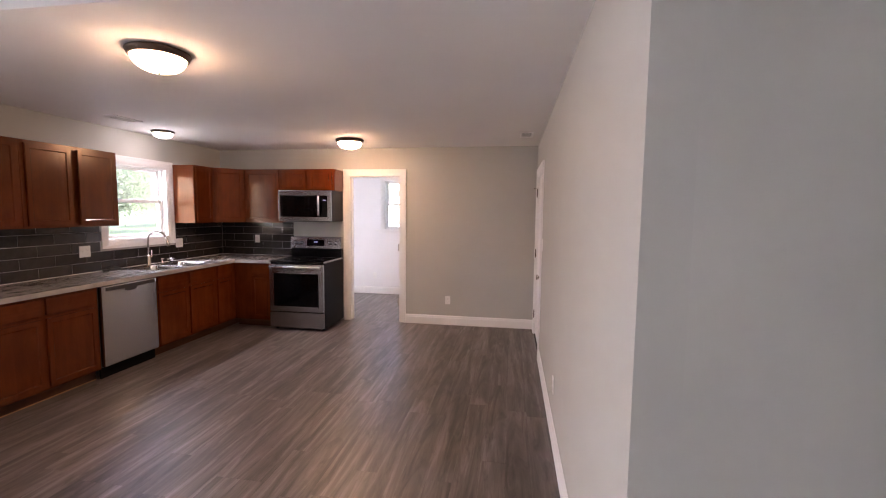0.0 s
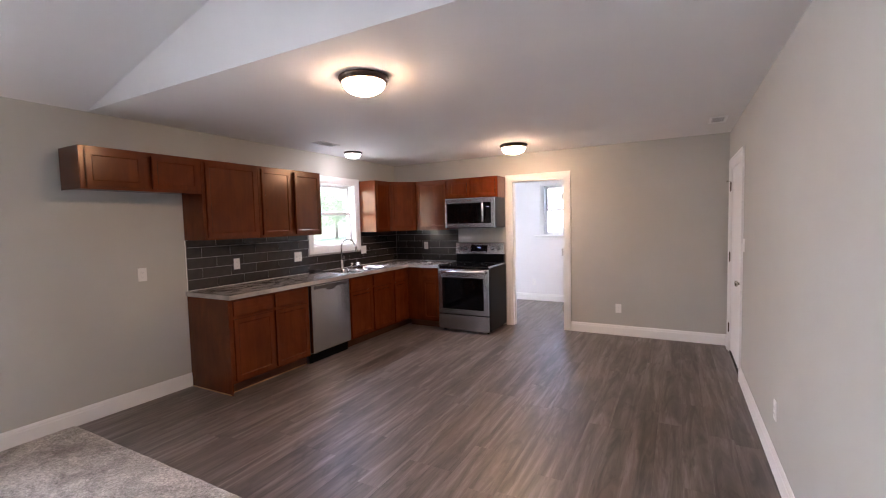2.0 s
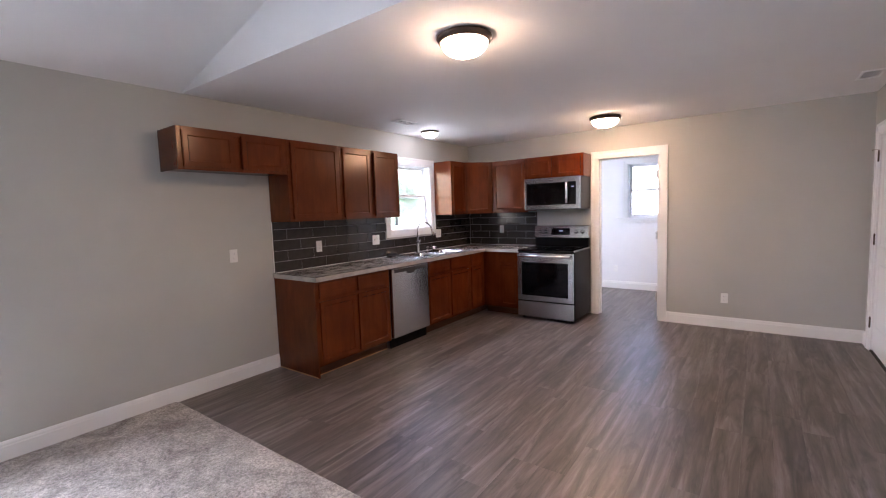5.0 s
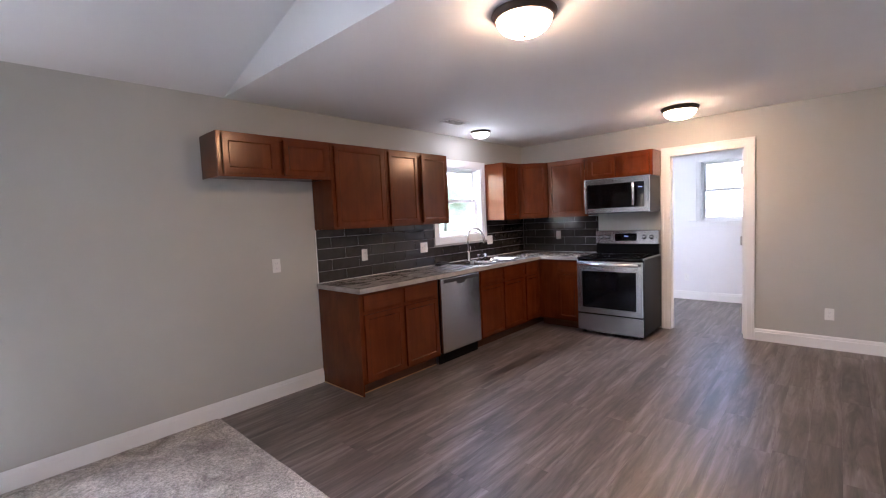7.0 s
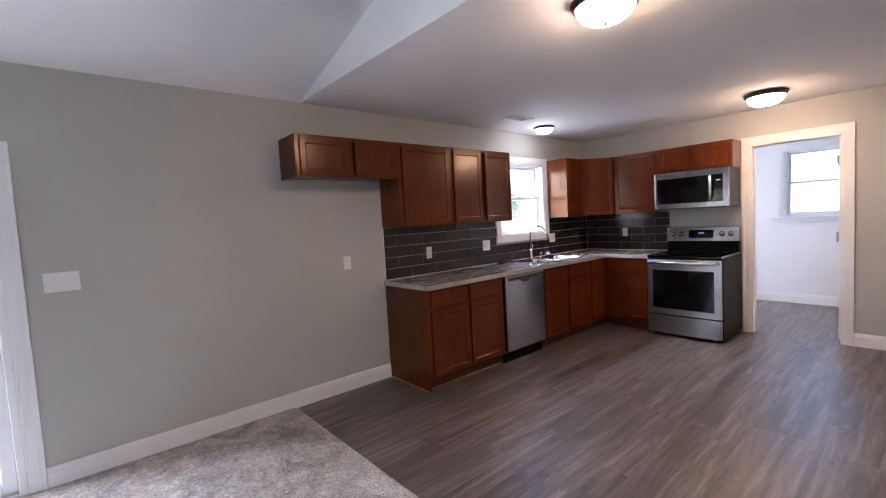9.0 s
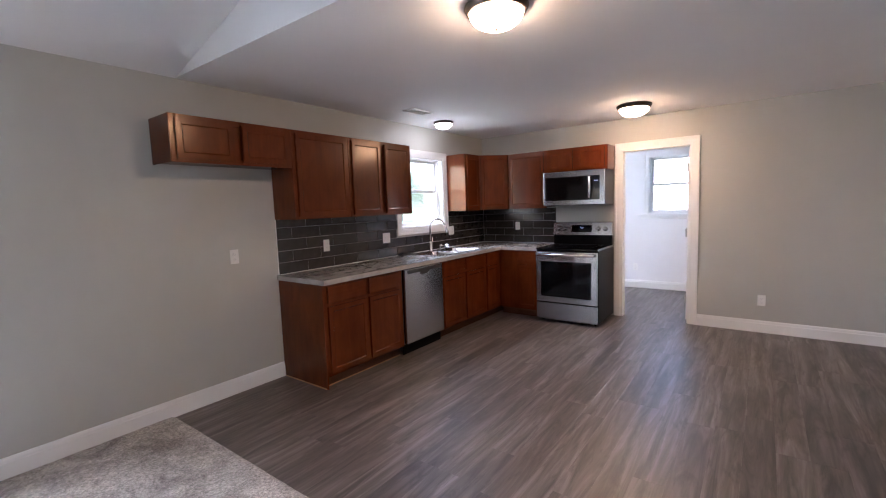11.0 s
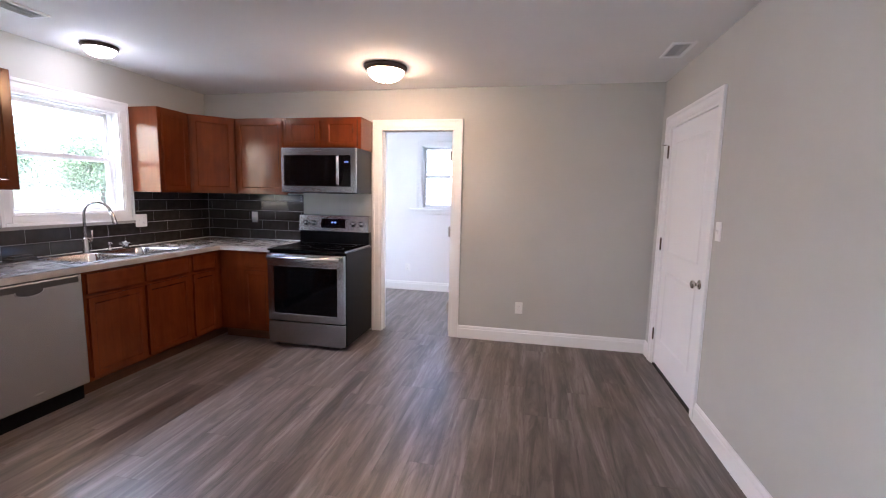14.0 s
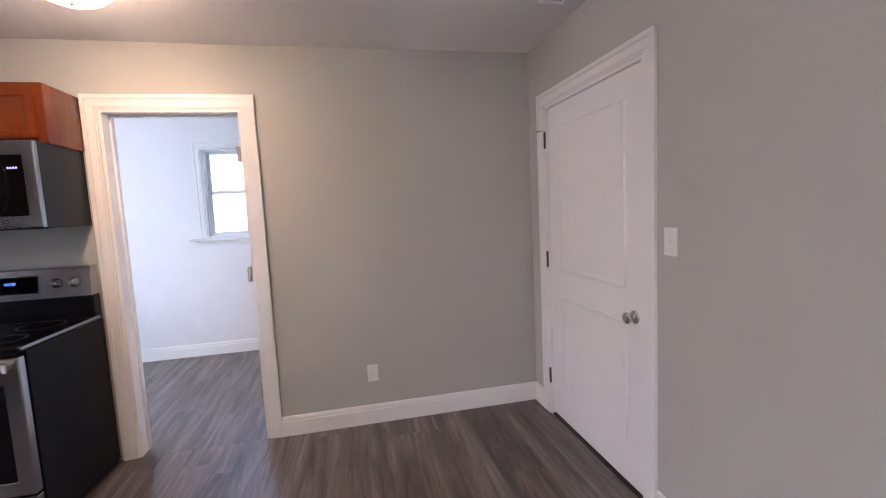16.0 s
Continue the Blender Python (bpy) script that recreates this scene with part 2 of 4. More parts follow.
for steel in (M_STEELV,):
    # brushed along the level: highlights draw out upright
    nt, bs = steel.node_tree, steel.node_tree.nodes["Principled BSDF"]
    tangent = nt.nodes.new("ShaderNodeTangent")
    tangent.direction_type, tangent.axis = "RADIAL", "Z"
    nt.links.new(tangent.outputs[0], bs.inputs["Tangent"])
    bs.inputs["Anisotropic"].default_value = 0.8
    bs.inputs["Anisotropic Rotation"].default_value = 0.25
M_BAR = metal("polished_steel_bar", (0.62, 0.62, 0.63), 0.24)
M_CHROME = metal("bright_chrome", (0.75, 0.75, 0.76), 0.12)
M_NICKEL = metal("satin_nickel", (0.60, 0.57, 0.53), 0.2)
M_SINK = metal("sink_stainless", (0.56, 0.56, 0.58), 0.20, (60, 4, 60))
M_BLACK = plain("black_enamel", (0.004, 0.004, 0.005), 0.33)
M_BLACK.node_tree.nodes["Principled BSDF"].inputs["Specular IOR Level"].default_value = 0.08
M_BGLASS = plain("black_glass", (0.003, 0.003, 0.004), 0.05, 0.0, 0.05)
M_BGLASS.node_tree.nodes["Principled BSDF"].inputs["Specular IOR Level"].default_value = 0.28
M_GREYBK = plain("dark_grey_plastic", (0.04, 0.042, 0.045), 0.4)
M_BRONZE = plain("oil_rubbed_bronze", (0.065, 0.042, 0.03), 0.4, 0.4)
M_PLATE = plain("white_plastic_plate", (0.78, 0.78, 0.76), 0.35)
M_BLUE = glowing("blue_clock_digits", (0.06, 0.25, 1.0), 0.075)
M_WARM = glowing("warm_lit_glass", (1.0, 0.635, 0.36), 7.8, True)
M_COOL = glowing("cool_lit_glass", (1.0, 0.92, 0.87), 4.6, True)
M_GLASS = glass_mat("window_glass")
M_BARK = ground_mat("bark", (0.05, 0.035, 0.025), (0.11, 0.085, 0.06), 3.0)
M_LEAF = leafy("leaves", (0.10, 0.14, 0.065), (0.17, 0.22, 0.11))
M_FARPANE = plain("pale_far_window", (0.10, 0.105, 0.11), 0.3)
M_REG = plain("white_register_enamel", (0.9, 0.9, 0.9), 0.4)
M_VENT = plain("grey_gap_shade", (0.42, 0.43, 0.45), 0.6)
M_GRASS = ground_mat("lawn", (0.05, 0.09, 0.025), (0.11, 0.15, 0.05), 0.3)
M_CONC = ground_mat("pale_concrete", (0.42, 0.41, 0.39), (0.55, 0.54, 0.51), 0.7)
M_SIDING = painted("white_siding", (0.75, 0.75, 0.74), 0.6)
M_ROOF = ground_mat("grey_shingle", (0.12, 0.12, 0.12), (0.2, 0.19, 0.19), 2.0)


# ---- mesh helpers ----
class Build:
    """One mesh in the making."""

    def __init__(self):
        self.bm = bmesh.new()

    def box(self, x0, y0, z0, x1, y1, z1, bevel=0.0, segments=1):
        m = Matrix.LocRotScale(((x0 + x1) / 2, (y0 + y1) / 2, (z0 + z1) / 2), None, (abs(x1 - x0), abs(y1 - y0), abs(z1 - z0)))
        verts = bmesh.ops.create_cube(self.bm, size=1, matrix=m)["verts"]
        if bevel:
            edges = list({e for v in verts for e in v.link_edges})
            bmesh.ops.bevel(self.bm, geom=edges, offset=bevel, segments=segments, profile=0.6, affect="EDGES", clamp_overlap=True)
        return self

    def prism(self, poly, axis, a, b):
        """A polygon of (u, v) pushed along an axis; u, v are the other two axes in x, y, z order."""
        def at(u, v, w):
            return {"x": (w, u, v), "y": (u, w, v), "z": (u, v, w)}[axis]
        lo = [self.bm.verts.new(at(u, v, a)) for u, v in poly]
        hi = [self.bm.verts.new(at(u, v, b)) for u, v in poly]
        n = len(poly)
        self.bm.faces.new(lo), self.bm.faces.new(hi[::-1])
        for i in range(n):
            self.bm.faces.new((lo[i], lo[(i + 1) % n], hi[(i + 1) % n], hi[i]))
        bmesh.ops.recalc_face_normals(self.bm, faces=self.bm.faces[:])
        return self

    def lathe(self, profile, m=Matrix(), steps=40):
        """A profile of (r, z) turned round z."""
        rings = []
        for r, z in profile:
            if r < 1e-6:
                rings.append([self.bm.verts.new(m @ Vector((0, 0, z)))])
            else:
                rings.append([self.bm.verts.new(m @ Vector((r * math.cos(a), r * math.sin(a), z))) for a in (2 * math.pi * i / steps for i in range(steps))])
        for p, q in zip(rings, rings[1:]):
            for i in range(steps):
                j = (i + 1) % steps
                face = [p[i % len(p)], p[j % len(p)], q[j % len(q)], q[i % len(q)]]
                face = list(dict.fromkeys(face))
                if len(face) > 2:
                    self.bm.faces.new(face)
        bmesh.ops.recalc_face_normals(self.bm, faces=self.bm.faces[:])
        for f in self.bm.faces:
            f.smooth = True
        return self

    def tube(self, points, radius, steps=14):
        pts = [Vector(p) for p in points]
        rings = []
        side = None
        for i, p in enumerate(pts):
            d = (pts[min(i + 1, len(pts) - 1)] - pts[max(i - 1, 0)]).normalized()
            if side is None:
                side = d.orthogonal().normalized()
            side = (side - d * side.dot(d)).normalized()
            up = d.cross(side)
            r = radius[i] if isinstance(radius, (list, tuple)) else radius
            rings.append([self.bm.verts.new(p + (side * math.cos(a) + up * math.sin(a)) * r) for a in (2 * math.pi * k / steps for k in range(steps))])
        for p, q in zip(rings, rings[1:]):
            for k in range(steps):
                self.bm.faces.new((p[k], p[(k + 1) % steps], q[(k + 1) % steps], q[k])).smooth = True
        self.bm.faces.new(rings[0][::-1]), self.bm.faces.new(rings[-1])
        bmesh.ops.recalc_face_normals(self.bm, faces=self.bm.faces[:])
        return self

    def panel_door(self, x0, z0, x1, z1, back, front, rail=0.052, slope=0.010, sunk=0.0065):
        """A framed door in the x-z plane that faces -y, with a sunk flat panel."""
        self.box(x0, front, z0, x1, back, z1)
        self.bm.faces.ensure_lookup_table()
        face = [f for f in self.bm.faces if f.normal.y < -0.9 and abs(f.calc_center_median().y - front) < 1e-5][-1]
        bmesh.ops.inset_region(self.bm, faces=[face], thickness=rail, depth=0)
        bmesh.ops.inset_region(self.bm, faces=[face], thickness=slope, depth=-sunk)
        return self


def part(name, b, material, parent=None, label=""):
    mesh = bpy.data.meshes.new(name)
    b.bm.to_mesh(mesh)
    b.bm.free()
    mesh.materials.append(material)
    ob = new(name, mesh)
    ob.parent = parent
    if label:
        ob["label"] = label
    return ob


def thing(name, m, label, category, group=""):
    ob = new(name)
    ob.matrix_world = m
    return tagged(ob, label, category, group)


def structure(name, b, material, label, category, m=None):
    ob = part(name, b, material)
    if m:
        ob.matrix_world = m
    return tagged(ob, label, category, kind="structure")


def wall_mesh(u0, u1, z0, z1, y0, y1, holes=()):
    """A wall along local x with rectangular openings (u0, u1, z0, z1) cut right through, as one closed mesh."""
    b = Build()
    us = sorted({u0, u1, *[h[0] for h in holes], *[h[1] for h in holes]})
    zs = sorted({z0, z1, *[h[2] for h in holes], *[h[3] for h in holes]})

    def solid(i, j):
        if not (0 <= i < len(us) - 1 and 0 <= j < len(zs) - 1):
            return False
        u, z = (us[i] + us[i + 1]) / 2, (zs[j] + zs[j + 1]) / 2
        return not any(h[0] < u < h[1] and h[2] < z < h[3] for h in holes)
    made = {}

    def vert(u, y, z):
        key = (u, y, z)
        if key not in made:
            made[key] = b.bm.verts.new(key)
        return made[key]
    for i in range(len(us) - 1):
        for j in range(len(zs) - 1):
            if not solid(i, j):
                continue
            a, c, e, g = us[i], us[i + 1], zs[j], zs[j + 1]
            quads = [[(a, y0, e), (c, y0, e), (c, y0, g), (a, y0, g)], [(a, y1, e), (a, y1, g), (c, y1, g), (c, y1, e)]]
            if not solid(i - 1, j):
                quads.append([(a, y0, e), (a, y0, g), (a, y1, g), (a, y1, e)])
            if not solid(i + 1, j):
                quads.append([(c, y0, e), (c, y1, e), (c, y1, g), (c, y0, g)])
            if not solid(i, j - 1):
                quads.append([(a, y0, e), (a, y1, e), (c, y1, e), (c, y0, e)])
            if not solid(i, j + 1):
                quads.append([(a, y0, g), (c, y0, g), (c, y1, g), (a, y1, g)])
            for q in quads:
                b.bm.faces.new([vert(*p) for p in q])
    bmesh.ops.recalc_face_normals(b.bm, faces=b.bm.faces[:])
    return b


# ---- large structure: walls ----
WIN = (-1.845, -1.005, 1.215, 2.06)       # kitchen window opening: along, up
SLIDE = (-7.84, -5.94, -0.1, 1.912)        # patio door opening
DOORWAY = (1.985, 2.735, 0.0, 2.060)
RDOOR = (0.235, 1.185, -0.1, 2.02)
LWIN = (1.90, 2.68, 1.22, 2.13)
LWEST = (0.25, 1.25, 1.0, 2.1)          # laundry's assumed side window, unseen, added for its light

structure("wall_west", wall_mesh(BACK - 0.14, 2.14, -0.1, CEIL, 0, 0.15, [WIN, SLIDE, LWEST]), M_WALL, "greige painted wall behind the kitchen counters", "wall", L_WALL)
structure("wall_north", wall_mesh(0, W + 0.12, 0.0, CEIL, 0, 0.12, [DOORWAY]), M_WALL, "greige painted wall with a doorway to the laundry", "wall")
structure("wall_east", wall_mesh(-0.0, -RET, -0.1, CEIL, 0, 0.12, [RDOOR]), M_WALL, "greige painted side wall with a white door", "wall", R_WALL)
b = Build().box(W, RET, CEIL, W + 0.12, EDGE + 0.1, 3.9)
structure("wall_east_upper", b, M_WALL, "greige wall above the kitchen edge", "wall")
b = Build().box(W + 0.12, RET, 0, EAST, RET + 0.12, 3.9)
structure("wall_return", b, M_WALL, "greige return wall beside the living room", "wall")
structure("wall_living_east", wall_mesh(-RET - 0.12, -BACK, -0.1, 3.0, 0, 0.12, [(5.9, 7.1, 0.9, 2.1)]), M_WALL, "greige living room side wall with an assumed, unseen window", "wall", pose(EAST, 0, 0, 0, 0, -90))
structure("wall_south", wall_mesh(0, EAST + 0.12, 0, 3.9, BACK - 0.12, BACK), M_WALL, "greige living room end wall", "wall")
structure("wall_laundry_north", wall_mesh(0, 3.5, 0, CEIL, 2.0, 2.14, [LWIN]), M_LAUNDRY, "white painted laundry wall with a window", "wall")
structure("wall_laundry_west", wall_mesh(0.12, 2.0, 0, CEIL, -0.06, -0.004, [LWEST]), M_LAUNDRY, "white painted laundry side wall with an assumed, unseen window", "wall", L_WALL)
structure("wall_laundry_east", wall_mesh(-2.14, -0.12, 0, CEIL, 0, 0.12), M_LAUNDRY, "white painted laundry side wall", "wall", pose(3.5, 0, 0, 0, 0, -90))
structure("wall_laundry_south", wall_mesh(0.06, 3.5, 0, CEIL, 0.12, 0.132, [DOORWAY]), M_LAUNDRY, "white painted laundry side of the doorway wall", "wall")

# closet behind the white side door
b = Build().box(W + 0.9, -1.4, 0, W + 1.0, 0, CEIL)
structure("wall_closet", b, M_WALL, "greige closet wall behind the side door", "wall")

# ---- ceilings ----
b = Build().box(-0.15, EDGE + 0.1, CEIL, W + 1.0, 2.14, CEIL + 0.12)
structure("ceiling", b, M_CEIL, "flat white kitchen ceiling", "ceiling")
top = CEIL + RIDGE * PITCH
b = Build().prism([(0, CEIL), (W, CEIL), (W, CEIL + W * PITCH)], "y", EDGE, EDGE + 0.1)
structure("ceiling_gable", b, M_CEIL, "white upright face where the vault meets the flat ceiling", "ceiling")
b = Build().prism([(0, CEIL), (RIDGE, top), (2 * RIDGE, CEIL), (2 * RIDGE, CEIL + 0.12), (RIDGE, top + 0.12), (0, CEIL + 0.12)], "y", BACK - 0.12, EDGE)
structure("ceiling_vault", b, M_CEIL, "white vaulted living room ceiling", "ceiling")

# ---- floors ----
b = Build().box(0, CARPET, -0.1, W, 0.0, -0.008)
floor = structure("floor", b, M_SUB, "grey-brown wood-look plank floor of the kitchen", "floor")
b = Build().box(0, 0.0, -0.1, 3.5, 2.0, -0.008)
floor_laundry = structure("floor_laundry", b, M_SUB, "grey-brown wood-look plank floor of the laundry", "floor")
b = Build().box(W, -1.4, -0.1, W + 0.9, 0, -0.004)
structure("floor_closet", b, M_SUB, "dark closet floor behind the side door", "floor")


def carpet_sheet():
    b = Build()
    n, k = 150, 120
    x0, x1, y0, y1 = 0.0, EAST, BACK, CARPET
    grid = []
    for j in range(k + 1):
        fy = (j / k) ** 0.6
        row = []
        for i in range(n + 1):
            x, y = x0 + (x1 - x0) * i / n, y0 + (y1 - y0) * fy
            z = 0.010 + 0.005 * noise.noise((x * 2.1, y * 2.1, 0)) + 0.003 * noise.noise((x * 9, y * 9, 3))
            if j == k:
                z = -0.004
                y += 0.008 + 0.006 * noise.noise((x * 6, 0, 7))
            row.append(b.bm.verts.new((x, y, z)))
        grid.append(row)
    for j in range(k):
        for i in range(n):
            b.bm.faces.new((grid[j][i], grid[j][i + 1], grid[j + 1][i + 1], grid[j + 1][i])).smooth = True
    return b


structure("carpet", carpet_sheet(), M_CARPET, "grey-beige cut-pile carpet of the living room", "carpet")
b = Build().box(0, BACK - 0.12, -0.1, EAST, CARPET - 0.01, -0.02)
structure("floor_living", b, M_SUB, "floor slab under the carpet", "floor")


# ---- trim ----
def baseboard(name, runs, m, material=M_TRIM):
    """Boards along local x that stand proud towards -y."""
    b = Build()
    for u0, u1 in runs:
        b.prism([(0, 0), (-0.015, 0), (-0.015, 0.094), (-0.011, 0.100), (-0.011, 0.112), (-0.006, 0.126), (0, 0.128)], "x", u0, u1)
    return structure(name, b, material, "white moulded baseboard along the wall", "baseboard", m)


def casing(name, u0, u1, z0, z1, m, width=0.08, sides="lrt", label="white moulded door casing"):
    """Stepped moulding round an opening, towards local -y. Sides: l, r, t, b."""
    steps = ((0.0, 0.16, 0.009), (0.16, 0.70, 0.012), (0.70, 1.0, 0.018))
    b = Build()
    wl, wr = (width if isinstance(width, tuple) else (width, width))
    for lo, hi, d in steps:
        if "l" in sides:
            b.box(u0 - wl * hi, -d, z0 - (wr * hi if "b" in sides else 0), u0 - wl * lo, 0, z1 + wr * lo, 0.0015)
        if "r" in sides:
            b.box(u1 + wr * lo, -d, z0 - (wr * hi if "b" in sides else 0), u1 + wr * hi, 0, z1 + wr * lo, 0.0015)
        if "t" in sides:
            b.box(u0 - wl * hi, -d, z1 + wr * lo, u1 + wr * hi, 0, z1 + wr * hi, 0.0015)
        if "b" in sides:
            b.box(u0 - wl * lo, -d, z0 - wr * hi, u1 + wr * lo, 0, z0 - wr * lo, 0.0015)
    return structure(name, b, M_TRIM, label, "trim", m)


def jamb(name, u0, u1, z0, z1, depth, m, t=0.018, bottom=False, start=-0.002):
    b = Build()
    b.box(u0, start, z0, u0 + t, depth, z1).box(u1 - t, start, z0, u1, depth, z1).box(u0 + t, start, z1 - t, u1 - t, depth, z1)
    if bottom:
        b.box(u0 + t, start, z0, u1 - t, depth, z0 + t)
    return structure(name, b, M_TRIM, "white painted jamb lining the opening", "trim", m)


baseboard("baseboard_north", [(2.817, W)], Matrix())
baseboard("baseboard_east", [(0.016, 0.153), (1.267, -RET)], R_WALL)
baseboard("baseboard_west", [(-5.858, -3.478)], L_WALL)
baseboard("baseboard_west_far", [(BACK, -7.93)], L_WALL)
baseboard("baseboard_return", [(W + 0.0, EAST)], pose(0, RET, 0))
baseboard("baseboard_laundry_north", [(0.06, 3.5)], pose(0, 2.0, 0))
baseboard("baseboard_laundry_west", [(0.135, 1.985)], pose(0.06, 0, 0, 0, 0, 90))
casing("trim_doorway", 1.985, 2.735, 0, 2.060, Matrix(), (0.076, 0.080))
jamb("trim_doorway_jamb", 1.985, 2.735, 0, 2.060, 0.134, Matrix())
casing("trim_side_door", 0.235, 1.185, 0, 2.02, R_WALL)
jamb("trim_side_door_jamb", 0.235, 1.185, 0, 2.02, 0.12, R_WALL)
b = Build().box(1.985 + 0.018, 0.075, 0, 2.015, 0.087, 2.042).box(2.705, 0.075, 0, 2.717, 0.087, 2.042).box(2.015, 0.075, 2.030, 2.705, 0.087, 2.042)
structure("trim_doorway_stop", b, M_TRIM, "white door stop inside the jamb", "trim")


# ---- windows ----
def sash_window(name, u0, u1, z0, z1, m, label, depth=0.15):
    """A white vinyl double-hung window in an opening; the room is towards -y."""
    w = tagged(new(name), label, "window", kind="structure")
    w.matrix_world = m
    f = 0.026
    b = Build()
    b.box(u0, 0.055, z0, u0 + f, depth, z1, 0.003).box(u1 - f, 0.055, z0, u1, depth, z1, 0.003)
    b.box(u0 + f, 0.055, z1 - f, u1 - f, depth, z1, 0.003).box(u0 + f, 0.055, z0, u1 - f, depth, z0 + f, 0.003)
    part("window_frame", b, M_VINYL, w)
    mid = (z0 + z1) / 2 + 0.01
    s = 0.031
    for nm, y0, y1, a, c in (("lower_sash", 0.068, 0.096, z0 + f, mid + 0.02), ("upper_sash", 0.100, 0.128, mid - 0.02, z1 - f)):
        b = Build()
        ua, ub = u0 + f, u1 - f
        b.box(ua, y0, a, ua + s, y1, c, 0.003).box(ub - s, y0, a, ub, y1, c, 0.003)
        b.box(ua + s, y0, a, ub - s, y1, a + s, 0.003).box(ua + s, y0, c - s, ub - s, y1, c, 0.003)
        sash = part(nm, b, M_VINYL, w)
        b = Build().box(ua + s - 0.004, (y0 + y1) / 2 - 0.002, a + s - 0.004, ub - s + 0.004, (y0 + y1) / 2 + 0.002, c - s + 0.004)
        pane = part("pane", b, M_GLASS, sash)
        pane.visible_shadow = False
    b = Build().box((u0 + u1) / 2 - 0.025, 0.056, mid + 0.02, (u0 + u1) / 2 + 0.025, 0.085, mid + 0.032, 0.003)
    part("sash_lock", b, M_VINYL, w)
    return w


w = sash_window("window_1", *WIN, L_WALL, "white double-hung kitchen window over the sink")
jamb("trim_kitchen_window_jamb", *WIN, 0.056, L_WALL, 0.014, True)
casing("trim_kitchen_window", *WIN, L_WALL, 0.082, "lrtb", "white moulded window casing")
w = sash_window("window_2", *LWIN, pose(0, 2.0, 0), "white double-hung laundry window")
jamb("trim_laundry_window_jamb", *LWIN, 0.056, pose(0, 2.0, 0), 0.014, True)
casing("trim_laundry_window", *LWIN, pose(0, 2.0, 0), 0.07, "lrt", "white moulded window casing")
b = Build().box(LWIN[0] - 0.16, 1.94, 1.193, LWIN[1] + 0.16, 2.0, 1.218, 0.004).box(LWIN[0] - 0.11, 1.984, 1.14, LWIN[1] + 0.11, 2.0, 1.192, 0.003)
structure("trim_laundry_sill", b, M_TRIM, "white window stool and apron", "trim")

# assumed laundry side window, added round the fill lamp
sash_window("window_4", *LWEST, L_WALL, "white laundry side window")
# living room's assumed side window, behind the walker, added to let in fill light
sash_window("window_3", 5.9, 7.1, 0.9, 2.1, pose(EAST, 0, 0, 0, 0, -90), "white living room side window, assumed and out of sight", 0.12)


def patio_door():
    d = tagged(new("door_2"), "white sliding glass patio door, closed", "door", kind="structure")
    d.matrix_world = L_WALL
    u0, u1, z0, z1 = SLIDE
    z0 = 0.0
    b = Build()
    b.box(u0, 0.0, -0.1, u1, 0.15, -0.02)
    b.box(u0, 0.0, z0, u0 + 0.04, 0.15, z1, 0.003).box(u1 - 0.04, 0.0, z0, u1, 0.15, z1, 0.003)
    b.box(u0 + 0.04, 0.0, z1 - 0.04, u1 - 0.04, 0.15, z1, 0.003).box(u0 + 0.04, 0.0, z0 - 0.02, u1 - 0.04, 0.15, z0 + 0.03, 0.003)
    part("door_frame", b, M_VINYL, d)
    mid = (u0 + u1) / 2
    for nm, a, c, y0, y1 in (("sliding_panel", mid - 0.04, u1 - 0.042, 0.03, 0.07), ("fixed_panel", u0 + 0.042, mid + 0.04, 0.08, 0.12)):
        b = Build()
        s = 0.065
        b.box(a, y0, 0.032, a + s, y1, z1 - 0.042, 0.003).box(c - s, y0, 0.032, c, y1, z1 - 0.042, 0.003)
        b.box(a + s, y0, 0.032, c - s, y1, 0.032 + 0.09, 0.003).box(a + s, y0, z1 - 0.042 - s, c - s, y1, z1 - 0.042, 0.003)
        p = part(nm, b, M_VINYL, d)
        b = Build().box(a + s - 0.004, (y0 + y1) / 2 - 0.003, 0.118, c - s + 0.004, (y0 + y1) / 2 + 0.003, z1 - 0.042 - s + 0.004)
        pane = part("pane", b, M_GLASS, p)
        pane.visible_shadow = False
    b = Build().tube([(u1 - 0.075, 0.03, 0.88), (u1 - 0.075, -0.012, 0.90), (u1 - 0.075, -0.016, 0.97), (u1 - 0.075, -0.012, 1.04), (u1 - 0.075, 0.03, 1.06)], 0.009)
    part("pull_handle", b, M_VINYL, d)
    return d


patio_door()
casing("trim_patio_door", SLIDE[0], SLIDE[1], 0, SLIDE[3], L_WALL, 0.08, "lrt")


# ---- doors ----
def hinge(b, u, z, out):
    b.box(u - 0.006, -out - 0.004, z - 0.048, u + 0.006, -out + 0.008, z + 0.048, 0.002)
    b.box(u - 0.004, -out - 0.002, z - 0.054, u + 0.004, -out + 0.006, z + 0.054, 0.001)


